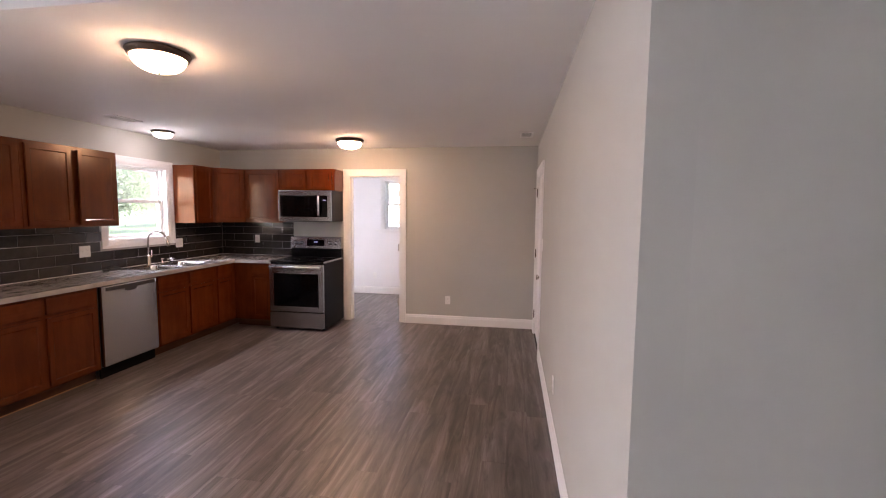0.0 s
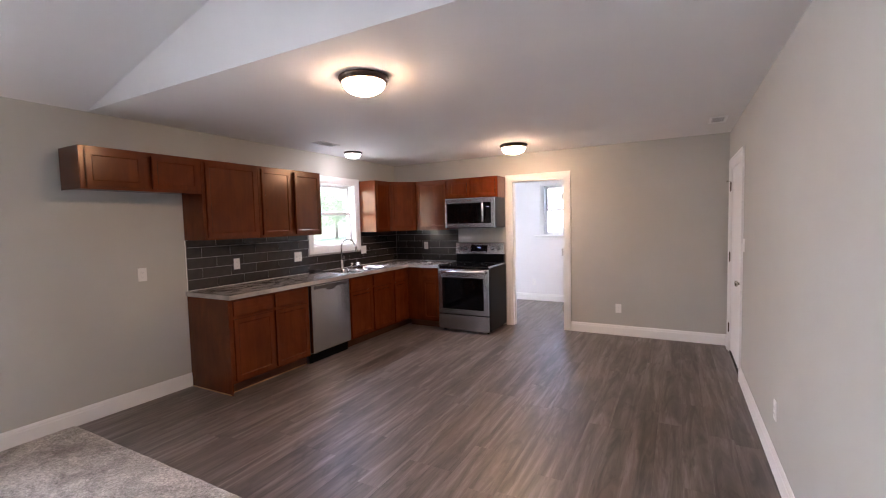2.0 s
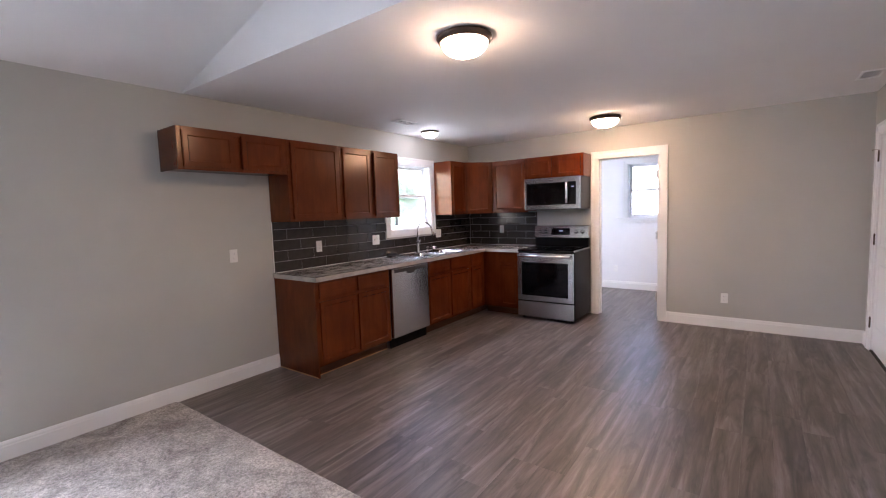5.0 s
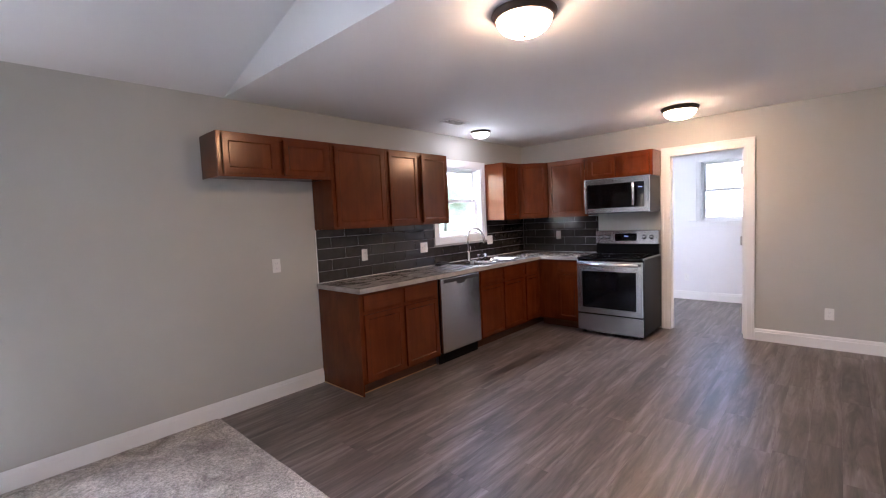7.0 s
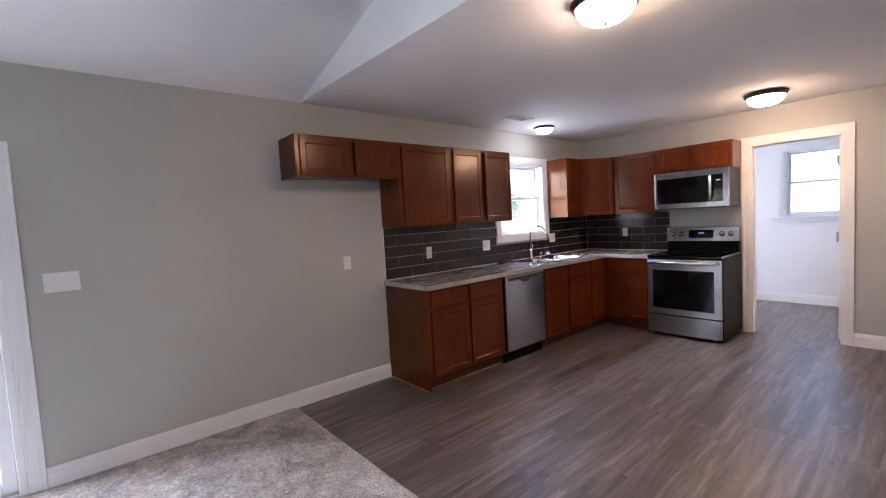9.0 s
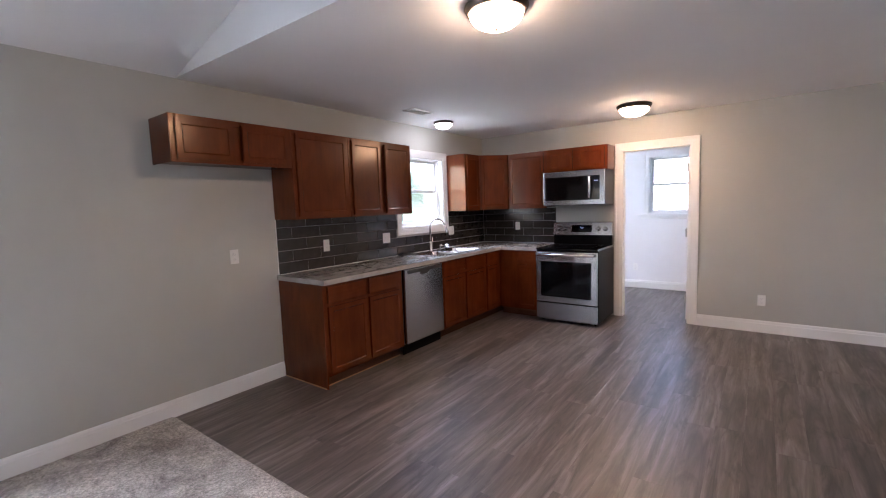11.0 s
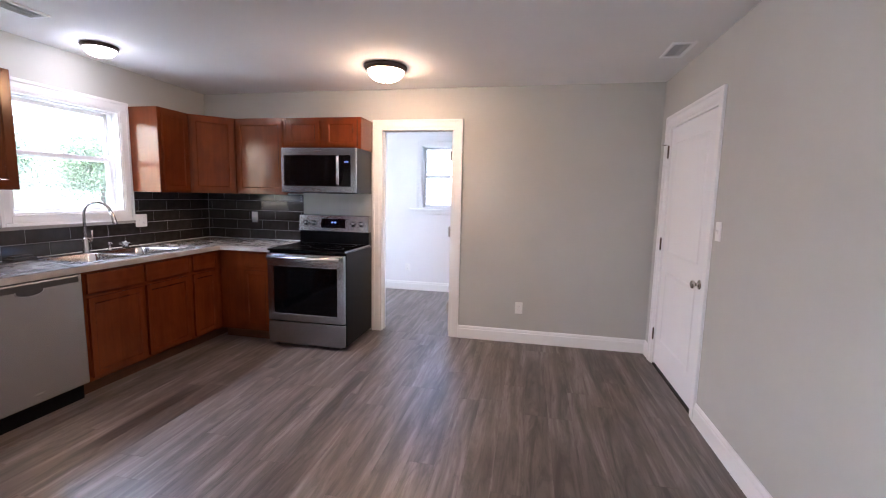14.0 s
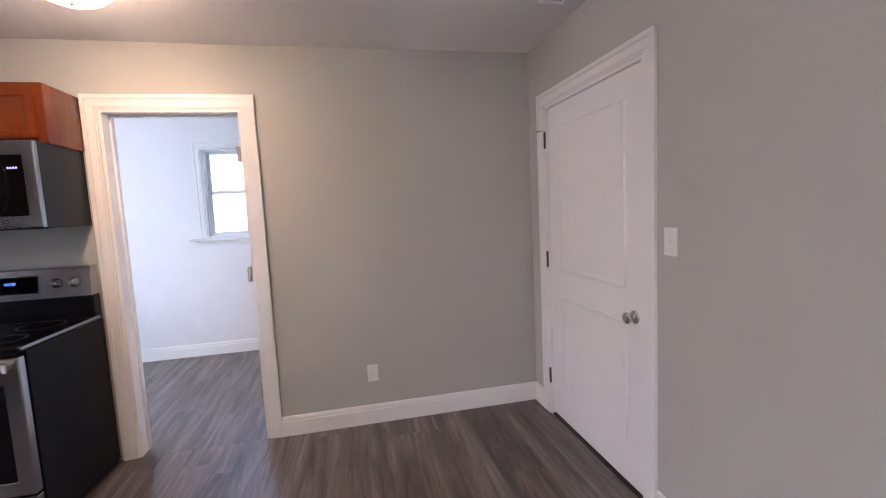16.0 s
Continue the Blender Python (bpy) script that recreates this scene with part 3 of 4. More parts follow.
def side_door():
    d = tagged(new("door_1"), "white two-panel interior door, closed", "door", kind="structure")
    d.matrix_world = R_WALL
    u0, u1, z0, z1 = 0.256, 1.164, 0.022, 1.998
    b = Build()
    b.box(u0, 0.012, z0, u1, 0.047, z1)
    b.bm.faces.ensure_lookup_table()
    part_front = [f for f in b.bm.faces if f.normal.y < -0.9][0]
    # two moulded panels cut from the front face
    bm = b.bm
    bmesh.ops.delete(bm, geom=[part_front], context="FACES_ONLY")
    pa = (u0 + 0.125, u1 - 0.125)
    pz = ((0.24, 0.84), (0.99, 1.87))
    us, zs = [u0, pa[0], pa[1], u1], [z0, pz[0][0], pz[0][1], pz[1][0], pz[1][1], z1]
    grid = [[bm.verts.new((u, 0.012, z)) for u in us] for z in zs]
    panels = []
    for j in range(5):
        for i in range(3):
            f = bm.faces.new((grid[j][i], grid[j][i + 1], grid[j + 1][i + 1], grid[j + 1][i]))
            if i == 1 and j in (1, 3):
                panels.append(f)
    bmesh.ops.remove_doubles(bm, verts=bm.verts[:], dist=1e-5)
    bmesh.ops.recalc_face_normals(bm, faces=bm.faces[:])
    for f in panels:
        bmesh.ops.inset_region(bm, faces=[f], thickness=0.012, depth=-0.007)
        bmesh.ops.inset_region(bm, faces=[f], thickness=0.010, depth=0)
        bmesh.ops.inset_region(bm, faces=[f], thickness=0.022, depth=0.005)
    part("door_leaf", b, M_DOOR, d)
    for z in (0.27, 1.05, 1.81):
        b = Build()
        hinge(b, 0.248, z, 0.010)
        part("hinge", b, M_BRONZE, d, "dark bronze hinge")
    k = Build()
    m = pose(1.098, 0.012, 0.868, 90) @ Matrix.Diagonal((1, 1, 0.82, 1))
    k.lathe([(0, 0), (0.032, 0), (0.032, 0.004), (0.026, 0.009), (0.012, 0.011), (0.011, 0.030), (0.016, 0.034), (0.026, 0.042), (0.028, 0.052), (0.024, 0.062), (0.012, 0.067), (0, 0.068)], m)
    part("door_knob", k, M_NICKEL, d, "satin nickel round knob")
    b = Build().tube([(0.246, -0.016, 1.868), (0.225, -0.040, 1.868)], 0.003, 8).lathe([(0, 0), (0.008, 0), (0.008, 0.008), (0, 0.010)], pose(0.225, -0.040, 1.868, 90, 0, -40), 12)
    part("hinge_stop", b, M_NICKEL, d, "small hinge-pin door stop")
    b = Build().box(0.255, 0.0, 0.0, 1.165, 0.06, 0.012, 0.003)
    part("threshold", b, M_SUB, d, "dark threshold strip")
    return d


side_door()


def laundry_door():
    d = tagged(new("door_3"), "white interior door standing open into the laundry", "door", kind="structure")
    d.matrix_world = pose(2.735 - 0.052, 0.152, 0, 0, 0, 82)
    b = Build()
    b.box(0.0, -0.035, 0.012, 0.70, 0.0, 2.02, 0.002)
    part("door_leaf", b, M_DOOR, d)
    for z in (0.27, 1.05, 1.81):
        b = Build().box(-0.062, -0.0, z - 0.048, -0.006, 0.003, z + 0.048, 0.001).box(-0.012, -0.002, z - 0.05, 0.0, 0.010, z + 0.05, 0.002)
        part("hinge", b, M_NICKEL, d, "satin nickel hinge")
    return d


laundry_door()


# ---- kitchen cabinets ----
UP0, UP1 = 1.388, 2.118        # upper cabinets
TOPZ = 0.905                   # worktop


def upper_cabinet(m, w, z0, z1, doors, label, depth=0.305, edge=0.030, gap=0.062, bare_side=None):
    """A wall cabinet from local x 0 to w, back on y 0: box, face frame and sunk-panel doors."""
    c = thing("upper_cabinet", m, label, "cabinet", "upper cabinets")
    b = Build().box(0.001, -depth + 0.019, z0 + 0.012, w - 0.001, -0.002, z1, 0.001)
    part("body", b, M_CAB, c)
    b = Build()
    f = 0.038
    b.box(0.0, -depth, z0, f, -depth + 0.019, z1, 0.001).box(w - f, -depth, z0, w, -depth + 0.019, z1, 0.001)
    b.box(f, -depth, z0, w - f, -depth + 0.019, z0 + f, 0.001).box(f, -depth, z1 - f, w - f, -depth + 0.019, z1, 0.001)
    part("face_frame", b, M_CABX, c)
    dw = (w - 2 * edge - gap * (doors - 1)) / doors
    for i in range(doors):
        a = edge + i * (dw + gap)
        b = Build().panel_door(a, z0 + 0.022, a + dw, z1 - 0.026, -depth - 0.001, -depth - 0.020, min(0.055, dw * 0.2))
        bmesh.ops.bevel(b.bm, geom=[e for e in b.bm.edges if e.calc_length() > 0.1 and all(abs(v.co.y + depth + 0.020) < 1e-5 for v in e.verts) and len(e.link_faces) == 2 and e.calc_face_angle() > 1.2], offset=0.004, segments=2, affect="EDGES")
        part("door", b, M_CAB, c)
    if bare_side is not None:
        x = -0.001 if bare_side == "l" else w + 0.001
        b = Build().box(min(x, x + (-0.003 if bare_side == "l" else 0.003)), -depth + 0.002, z0 + 0.001, max(x, x + (-0.003 if bare_side == "l" else 0.003)), -0.003, z1 - 0.001)
        part("side_skin", b, M_CAB, c)
    return c


def on_left(y):
    return pose(0, y, 0, 0, 0, 90)


upper_cabinet(on_left(-4.362), 0.895, 1.805, UP1, 2, "short reddish-brown wood cabinet above the empty fridge space", bare_side="l")
upper_cabinet(on_left(-3.465), 0.595, UP0, UP1, 1, "wide single-door reddish-brown upper cabinet beside the fridge space", bare_side="l")
upper_cabinet(on_left(-2.868), 0.872, UP0, UP1, 2, "two-door reddish-brown upper cabinet beside the window")
upper_cabinet(on_left(-0.925), 0.338, UP0, UP1, 1, "narrow reddish-brown upper cabinet between window and corner", bare_side="l")
upper_cabinet(pose(0.590, 0, 0), 0.548, UP0, UP1, 1, "single-door reddish-brown upper cabinet beside the microwave")
upper_cabinet(pose(1.140, 0, 0), 0.762, 1.826, UP1, 2, "short two-door reddish-brown cabinet above the microwave", bare_side="r")


def corner_cabinet(label):
    """A wall cabinet that cuts the corner at 45 degrees."""
    c = thing("upper_cabinet", Matrix(), label, "cabinet", "upper cabinets")
    s, d = 0.586, 0.305
    b = Build().prism([(0.003, -0.003), (0.003, -s), (d, -s), (s, -d), (s, -0.003)], "z", UP0, UP1)
    part("body", b, M_CAB, c)
    m = pose(d, -s, 0, 0, 0, 45)
    w = (s - d) * math.sqrt(2)
    b = Build().panel_door(0.022, UP0 + 0.022, w - 0.022, UP1 - 0.026, -0.002, -0.021, 0.055)
    b.bm.transform(m)
    part("door", b, M_CAB, c)
    return c


corner_cabinet("angled reddish-brown corner upper cabinet")


def base_cabinet(m, w, fronts, label, depth=0.60, end_panel=False, hollow=False):
    """A floor cabinet from local x 0 to w; fronts: list of (x0, x1) of its doors, each with a drawer above."""
    c = thing("base_cabinet", m, label, "cabinet", "base cabinets")
    z1 = TOPZ - 0.040
    b = Build().box(0.001, -depth + 0.019, 0.10, w - 0.001, -0.002, 0.66 if hollow else z1, 0.001)
    part("body", b, M_CAB, c)
    b = Build().box(0.0, -depth, 0.10, w, -depth + 0.018, z1, 0.001)
    part("face_frame", b, M_CAB, c)
    b = Build().box(0.0, -depth + 0.065, 0.0, w, -depth + 0.08, 0.099)
    part("toe_kick", b, M_KICK, c)
    if end_panel:
        b = Build().box(0.0, -depth + 0.057, 0.0, w, -depth + 0.064, 0.008, 0.002)
        part("shoe_strip", b, M_RAW, c, "thin pale wood strip along the floor")
        b = Build().box(-0.012, -depth - 0.001, 0.0, 0.0, -0.003, z1, 0.001)
        part("end_panel", b, M_CAB, c)
        b = Build().box(-0.020, -depth + 0.01, 0.0, -0.0125, -0.02, 0.010, 0.002)
        part("shoe_strip", b, M_RAW, c, "thin pale wood strip along the floor")
    for a, e in fronts:
        b = Build().panel_door(a, 0.125, e, 0.678, -depth - 0.001, -depth - 0.020, min(0.055, (e - a) * 0.2))
        part("door", b, M_CAB, c)
        b = Build().box(a, -depth - 0.020, 0.708, e, -depth - 0.001, z1 - 0.022, 0.004, 2)
        part("drawer_front", b, M_CABX, c)
    return c


base_cabinet(on_left(-3.465), 0.925, [(0.028, 0.445), (0.480, 0.897)], "two-door reddish-brown base cabinet at the end of the run", end_panel=True)
base_cabinet(on_left(-1.905), 0.920, [(0.028, 0.443), (0.477, 0.892)], "two-door reddish-brown sink base cabinet under the window", hollow=True)
base_cabinet(on_left(-0.983), 0.980, [(0.028, 0.30)], "reddish-brown corner base cabinet with a narrow door")
base_cabinet(pose(0.602, 0, 0), 0.545, [(0.262, 0.52)], "reddish-brown base cabinet with one drawer beside the range")


def worktop():
    """L-shaped laminate top with a hole for the sink, a square edge and a paler front strip."""
    t = thing("countertop", Matrix(), "grey stone-patterned laminate countertop over the base cabinets", "countertop")
    z0, z1, d, e = TOPZ - 0.039, TOPZ, 0.640, -3.488
    b = wall_mesh(0.001, 1.148, e, -0.001, -z1, -z0, [(0.105, 0.555, -1.840, -1.030), (d, 1.148, e, -0.640)])
    b.bm.transform(pose(0, 0, 0, -90))
    part("top", b, M_TOP, t)
    b = Build().box(d, e + 0.002, z0 - 0.002, d + 0.0025, -0.643, z1 - 0.002).box(0.01, e - 0.0025, z0 - 0.002, d + 0.002, e, z1 - 0.002)
    b.box(d + 0.003, -0.6425, z0 - 0.002, 1.148, -0.640, z1 - 0.002)
    part("edge_band", b, M_EDGE, t, "paler grey edge strip")
    return t


M_EDGE = ground_mat("pale_laminate_edge", (0.33, 0.30, 0.28), (0.5, 0.47, 0.45), 7.0)
worktop()


def rounded_ring(b, x0, y0, x1, y1, radius, z, steps=5):
    """A closed ring of verts round a rectangle with rounded corners."""
    ring = []
    for cx, cy, a0 in ((x1 - radius, y1 - radius, 0), (x0 + radius, y1 - radius, 90), (x0 + radius, y0 + radius, 180), (x1 - radius, y0 + radius, 270)):
        for i in range(steps + 1):
            a = math.radians(a0 + 90 * i / steps)
            ring.append(b.bm.verts.new((cx + radius * math.cos(a), cy + radius * math.sin(a), z)))
    return ring


def sink():
    s = thing("kitchen_sink", Matrix(), "double-bowl stainless steel sink set in the counter", "sink")
    x0, x1, y0, y1, z = 0.085, 0.575, -1.860, -1.010, TOPZ + 0.001
    mid = (y0 + y1) / 2
    bowls = ((x0 + 0.085, x1 - 0.032, y0 + 0.032, mid - 0.014), (x0 + 0.085, x1 - 0.032, mid + 0.014, y1 - 0.032))
    b = Build()
    h = 0.007
    b.box(x0, y0, z, bowls[0][0], y1, z + h, 0.003, 2).box(bowls[0][1], y0, z, x1, y1, z + h, 0.003, 2)
    b.box(bowls[0][0], y0, z, bowls[0][1], bowls[0][2], z + h, 0.002).box(bowls[0][0], bowls[1][3], z, bowls[0][1], y1, z + h, 0.002)
    b.box(bowls[0][0], bowls[0][3], z, bowls[0][1], bowls[1][2], z + h, 0.002)
    part("rim", b, M_SINK, s)
    for bx0, bx1, by0, by1 in bowls:
        b = Build()
        # corner fillets at the rim, then walls that round into the floor of the bowl
        levels = [(0.0, 0.002, h - 0.001), (0.0, 0.055, h - 0.001), (0.004, 0.055, h - 0.006), (0.010, 0.055, -0.12), (0.020, 0.060, -0.155), (0.045, 0.070, -0.172), (0.075, 0.075, -0.176)]
        rings = [rounded_ring(b, bx0 + d, by0 + d, bx1 - d, by1 - d, rad, z + dz) for d, rad, dz in levels]
        for p, q in zip(rings, rings[1:]):
            for i in range(len(p)):
                j = (i + 1) % len(p)
                b.bm.faces.new((p[i], p[j], q[j], q[i])).smooth = True
        b.bm.faces.new(rings[-1])
        bowl = part("bowl", b, M_SINK, s)
        b = Build().lathe([(0, 0.001), (0.03, 0.001), (0.042, 0.004), (0.045, 0.001), (0.045, 0)], pose((bx0 + bx1) / 2, (by0 + by1) / 2, z - 0.176), 24)
        part("drain", b, M_CHROME, bowl)
    return s


sink()


def faucet():
    f = thing("faucet", pose(0.126, -1.468, TOPZ + 0.008, 0, 0, 20), "tall brushed steel gooseneck faucet behind the sink", "faucet")
    b = Build().lathe([(0, 0), (0.027, 0), (0.027, 0.006), (0.024, 0.014), (0.021, 0.10), (0.016, 0.118), (0.0, 0.118)], Matrix(), 24)
    part("base", b, M_NICKEL, f)
    pts = [(0, 0, 0.11), (0, 0, 0.30)]
    r = 0.092
    for i in range(1, 15):
        a = math.pi * i / 14 * 0.93
        pts.append((r - r * math.cos(a), 0.012 * i / 14, 0.30 + r * math.sin(a)))
    b = Build().tube(pts, 0.0105)
    part("neck", b, M_NICKEL, f)
    x, y, z = pts[-1]
    b = Build().tube([(x, y, z), (x + 0.012, y, z - 0.03), (x + 0.022, y, z - 0.075), (x + 0.028, y, z - 0.10)], [0.0115, 0.014, 0.016, 0.017])
    part("spray_head", b, M_NICKEL, f)
    b = Build().tube([(0, 0.015, 0.075), (0, 0.05, 0.080), (0.0, 0.075, 0.085)], [0.010, 0.009, 0.009])
    b.tube([(0.0, 0.07, 0.085), (0.0, 0.078, 0.12), (0.0, 0.085, 0.165)], [0.006, 0.005, 0.006])
    part("lever", b, M_NICKEL, f)
    return f


faucet()

d = thing("soap_dispenser", pose(0.128, -1.280, TOPZ + 0.008), "small steel soap dispenser on the sink rim", "dispenser")
b = Build().lathe([(0, 0), (0.018, 0), (0.018, 0.006), (0.009, 0.010), (0.009, 0.045), (0.012, 0.048), (0.012, 0.060), (0, 0.062)], Matrix(), 20)
part("post", b, M_NICKEL, d)
b = Build().tube([(0, 0, 0.054), (0.016, 0, 0.056), (0.030, 0, 0.050)], 0.005)
part("nozzle", b, M_NICKEL, d)

d = thing("sink_strainer", pose(0.138, -1.150, TOPZ + 0.020, 24, 0, 215) @ Matrix.Scale(1.05, 4), "shiny steel basket strainer tipped over on the sink rim", "strainer")
b = Build().lathe([(0, 0), (0.022, 0), (0.026, 0.02), (0.030, 0.022), (0.043, 0.024), (0.043, 0.028), (0.024, 0.030), (0.0, 0.024)], Matrix(), 24)
part("basket", b, M_CHROME, d)
b = Build().lathe([(0, 0.024), (0.006, 0.024), (0.006, 0.036), (0.011, 0.040), (0.011, 0.046), (0, 0.048)], Matrix(), 16)
part("knob", b, M_CHROME, d)

d = thing("sink_mat", pose(0.044, -1.86, TOPZ + 0.001, 0, 0, 8), "small black rubber pad lying behind the sink", "pad")
b = Build().box(-0.04, -0.085, 0.0, 0.04, 0.085, 0.018, 0.006, 2).box(-0.025, -0.06, 0.017, 0.03, 0.07, 0.032, 0.005, 2)
part("pad", b, M_GREYBK, d)


# ---- appliances ----
def dishwasher():
    d = thing("dishwasher", on_left(-2.533) @ Matrix.Diagonal((1, 1, 1.038, 1)), "stainless steel dishwasher with a pocket handle under the counter", "dishwasher")
    w, y = 0.620, -0.632
    b = Build().box(0.006, -0.585, 0.10, w - 0.006, -0.02, 0.83)
    part("tub", b, M_GREYBK, d)
    b = Build().box(0.006, y, 0.112, w - 0.006, -0.590, 0.822, 0.006, 2)
    part("door_panel", b, M_STEELV, d)
    b = Build().box(0.045, y - 0.002, 0.778, w - 0.030, y + 0.004, 0.812, 0.001)
    part("control_strip", b, M_GREYBK, d, "dark control strip")
    # pocket handle: flat patch in the scoop's dark shade, bright line as its glint
    b = Build()
    n = 20
    pts = [(w / 2 + 0.075 * math.cos(math.pi * i / n), 0.779 - 0.034 * math.sin(math.pi * i / n) ** 0.7) for i in range(n + 1)]
    b.prism(pts, "y", y - 0.0015, y + 0.004)
    part("pocket_shade", b, M_GREYBK, d, "flat dark patch for the shaded grip recess")
    b = Build().tube([(px, y - 0.002, pz) for px, pz in pts], 0.0028, 8)
    part("pocket_glint", b, M_CHROME, d)
    b = Build().box(0.006, -0.575, 0.0, w - 0.006, -0.56, 0.105)
    part("kick_plate", b, M_BLACK, d)
    b = Build().box(w / 2 - 0.03, y - 0.001, 0.165, w / 2 + 0.03, y + 0.002, 0.173)
    part("badge", b, M_CHROME, d)
    return d


dishwasher()


def range_cooker():
    r = thing("electric_range", pose(1.152, 0, 0) @ Matrix.Diagonal((1, 1.012, 1.018, 1)), "stainless and black electric range with glass cooktop", "range")
    w, f = 0.752, -0.655
    b = Build().box(0.0, f + 0.02, 0.03, w, -0.03, 0.868, 0.003)
    part("body", b, M_BLACK, r)
    b = Build().box(-0.001, f - 0.012, 0.869, w + 0.001, -0.03, 0.888, 0.006, 2)
    part("cooktop", b, M_BGLASS, r, "black glass cooktop")
    for cx, cy, rad in ((0.2, -0.47, 0.11), (0.56, -0.47, 0.085), (0.2, -0.21, 0.075), (0.56, -0.21, 0.10)):
        b = Build().lathe([(rad - 0.003, 0.0), (rad - 0.003, 0.0006), (rad, 0.0006), (rad, 0.0)], pose(cx, cy, 0.8882), 40)
        part("burner_ring", b, M_BLACK, r)
    for u in (-0.002, w - 0.012):
        part("cooktop_trim", Build().box(u, f - 0.008, 0.876, u + 0.014, -0.06, 0.8905, 0.002), M_STEEL, r)
    # oven door: steel frame round a black window
    b = Build().box(0.004, f - 0.025, 0.245, w - 0.004, f + 0.018, 0.852, 0.006, 2)
    door = part("oven_door", b, M_STEEL, r)
    b = Build().box(0.068, f - 0.0275, 0.312, w - 0.068, f - 0.0245, 0.735, 0.001)
    part("oven_window", b, M_BGLASS, door, "black glass oven window")
    for v in (0.304, 0.736):
        part("window_trim", Build().box(0.062, f - 0.0285, v, w - 0.062, f - 0.025, v + 0.006, 0.001), M_STEEL, door)
    b = Build()
    b.tube([(0.03, f - 0.062, 0.818), (w / 2, f - 0.066, 0.818), (w - 0.03, f - 0.062, 0.818)], 0.018)
    b.box(0.035, f - 0.055, 0.806, 0.062, f - 0.02, 0.830, 0.004).box(w - 0.062, f - 0.055, 0.806, w - 0.035, f - 0.02, 0.830, 0.004)
    part("handle", b, M_BAR, door, "stainless bar handle")
    b = Build().box(0.004, f - 0.022, 0.035, w - 0.004, f + 0.018, 0.235, 0.006, 2)
    part("storage_drawer", b, M_STEEL, r)
    # back panel
    b = Build().box(0.0, -0.100, 0.889, w, -0.035, 1.012, 0.002)
    part("back_riser", b, M_BLACK, r)
    b = Build()
    b.prism([(-0.115, 1.012), (-0.030, 1.012), (-0.030, 1.172), (-0.085, 1.172), (-0.098, 1.166)], "x", 0.0, w)
    panel = part("control_panel", b, M_STEEL, r)
    tilt = math.degrees(math.atan2(0.017, 0.154))
    m = pose(0, -0.1065, 1.09, -tilt)

    def on_panel(bb):
        bb.bm.transform(m)
        return bb
    b = on_panel(Build().box(0.245, -0.004, -0.045, 0.505, 0.004, 0.045, 0.002))
    disp = part("display", b, M_BGLASS, panel, "black clock display")
    b = Build()
    for k, u in enumerate((0.356, 0.368, 0.384, 0.396)):
        for seg in ((0, 0.010, 0.008, 0.010), (0, 0.0, 0.0015, 0.010), (0.0065, 0.0, 0.008, 0.010), (0, 0.0, 0.008, 0.0)):
            b.box(u + seg[0], -0.006, 0.004 + seg[1], u + seg[2], -0.0045, 0.006 + seg[3])
    b.box(0.379, -0.006, 0.007, 0.381, -0.0045, 0.009).box(0.379, -0.006, 0.012, 0.381, -0.0045, 0.014)
    part("clock_digits", on_panel(b), M_BLUE, disp, "lit blue clock digits")
    for u in (0.075, 0.160, 0.590, 0.675):
        b = Build().lathe([(0, 0), (0.027, 0), (0.027, 0.005), (0.022, 0.007), (0.020, 0.028), (0.017, 0.032), (0, 0.033)], pose(u, -0.001, 0.0, 90), 24)
        b.box(u - 0.003, -0.040, -0.018, u + 0.003, -0.030, 0.018, 0.001)
        part("knob", on_panel(b), M_STEEL, panel, "steel control knob")
    for u in (0.05, w - 0.05):
        for v in (-0.58, -0.10):
            b = Build().lathe([(0, 0), (0.018, 0), (0.018, 0.012), (0.01, 0.014), (0.01, 0.034)], pose(u, v, 0), 12)
            part("foot", b, M_BLACK, r)
    return r


range_cooker()


def microwave():
    r = thing("microwave", pose(1.143, 0, 1.413), "stainless over-the-range microwave with a black window", "microwave")
    w, h, f = 0.752, 0.416, -0.375
    b = Build().box(0.0, f, 0.0, w, -0.004, h, 0.003)
    part("body", b, M_GREYM, r)
    b = Build().box(-0.001, f - 0.030, 0.004, w + 0.001, f - 0.001, h - 0.002, 0.005, 2)
    face = part("front_panel", b, M_STEEL, r)
    b = Build().box(0.030, f - 0.0335, 0.062, 0.700, f - 0.0295, h - 0.068, 0.0015)
    part("door_window", b, M_BGLASS, face, "black glass door and control area")
    b = Build().box(0.085, f - 0.0345, 0.085, 0.510, f - 0.0332, h - 0.090)
    part("window_mesh", b, M_BGLASS, face, "dark perforated window screen")
    b = Build()
    pts = [(0.580 + 0.014 * math.sin(math.pi * t), f - 0.034 - 0.042 * math.sin(math.pi * t) ** 0.6, 0.075 + 0.265 * t) for t in (i / 16 for i in range(17))]
    b.tube(pts, 0.016)
    part("handle", b, M_CHROME, face, "curved polished steel handle")
    b = Build()
    for i in range(4):
        b.box(0.640 + 0.011 * i, f - 0.0352, 0.282, 0.646 + 0.011 * i, f - 0.0336, 0.291)
    part("clock_digits", b, M_BLUE, face, "lit blue clock digits")
    b = Build().box(w / 2 - 0.032, f - 0.032, h - 0.040, w / 2 + 0.032, f - 0.0295, h - 0.026, 0.001)
    part("badge", b, M_CHROME, face)
    b = Build()
    for i in range(14):
        b.box(0.06 + i * 0.046, f + 0.03, -0.004, 0.09 + i * 0.046, f + 0.16, 0.001)
    part("underside_grille", b, M_BLACK, r)
    return r


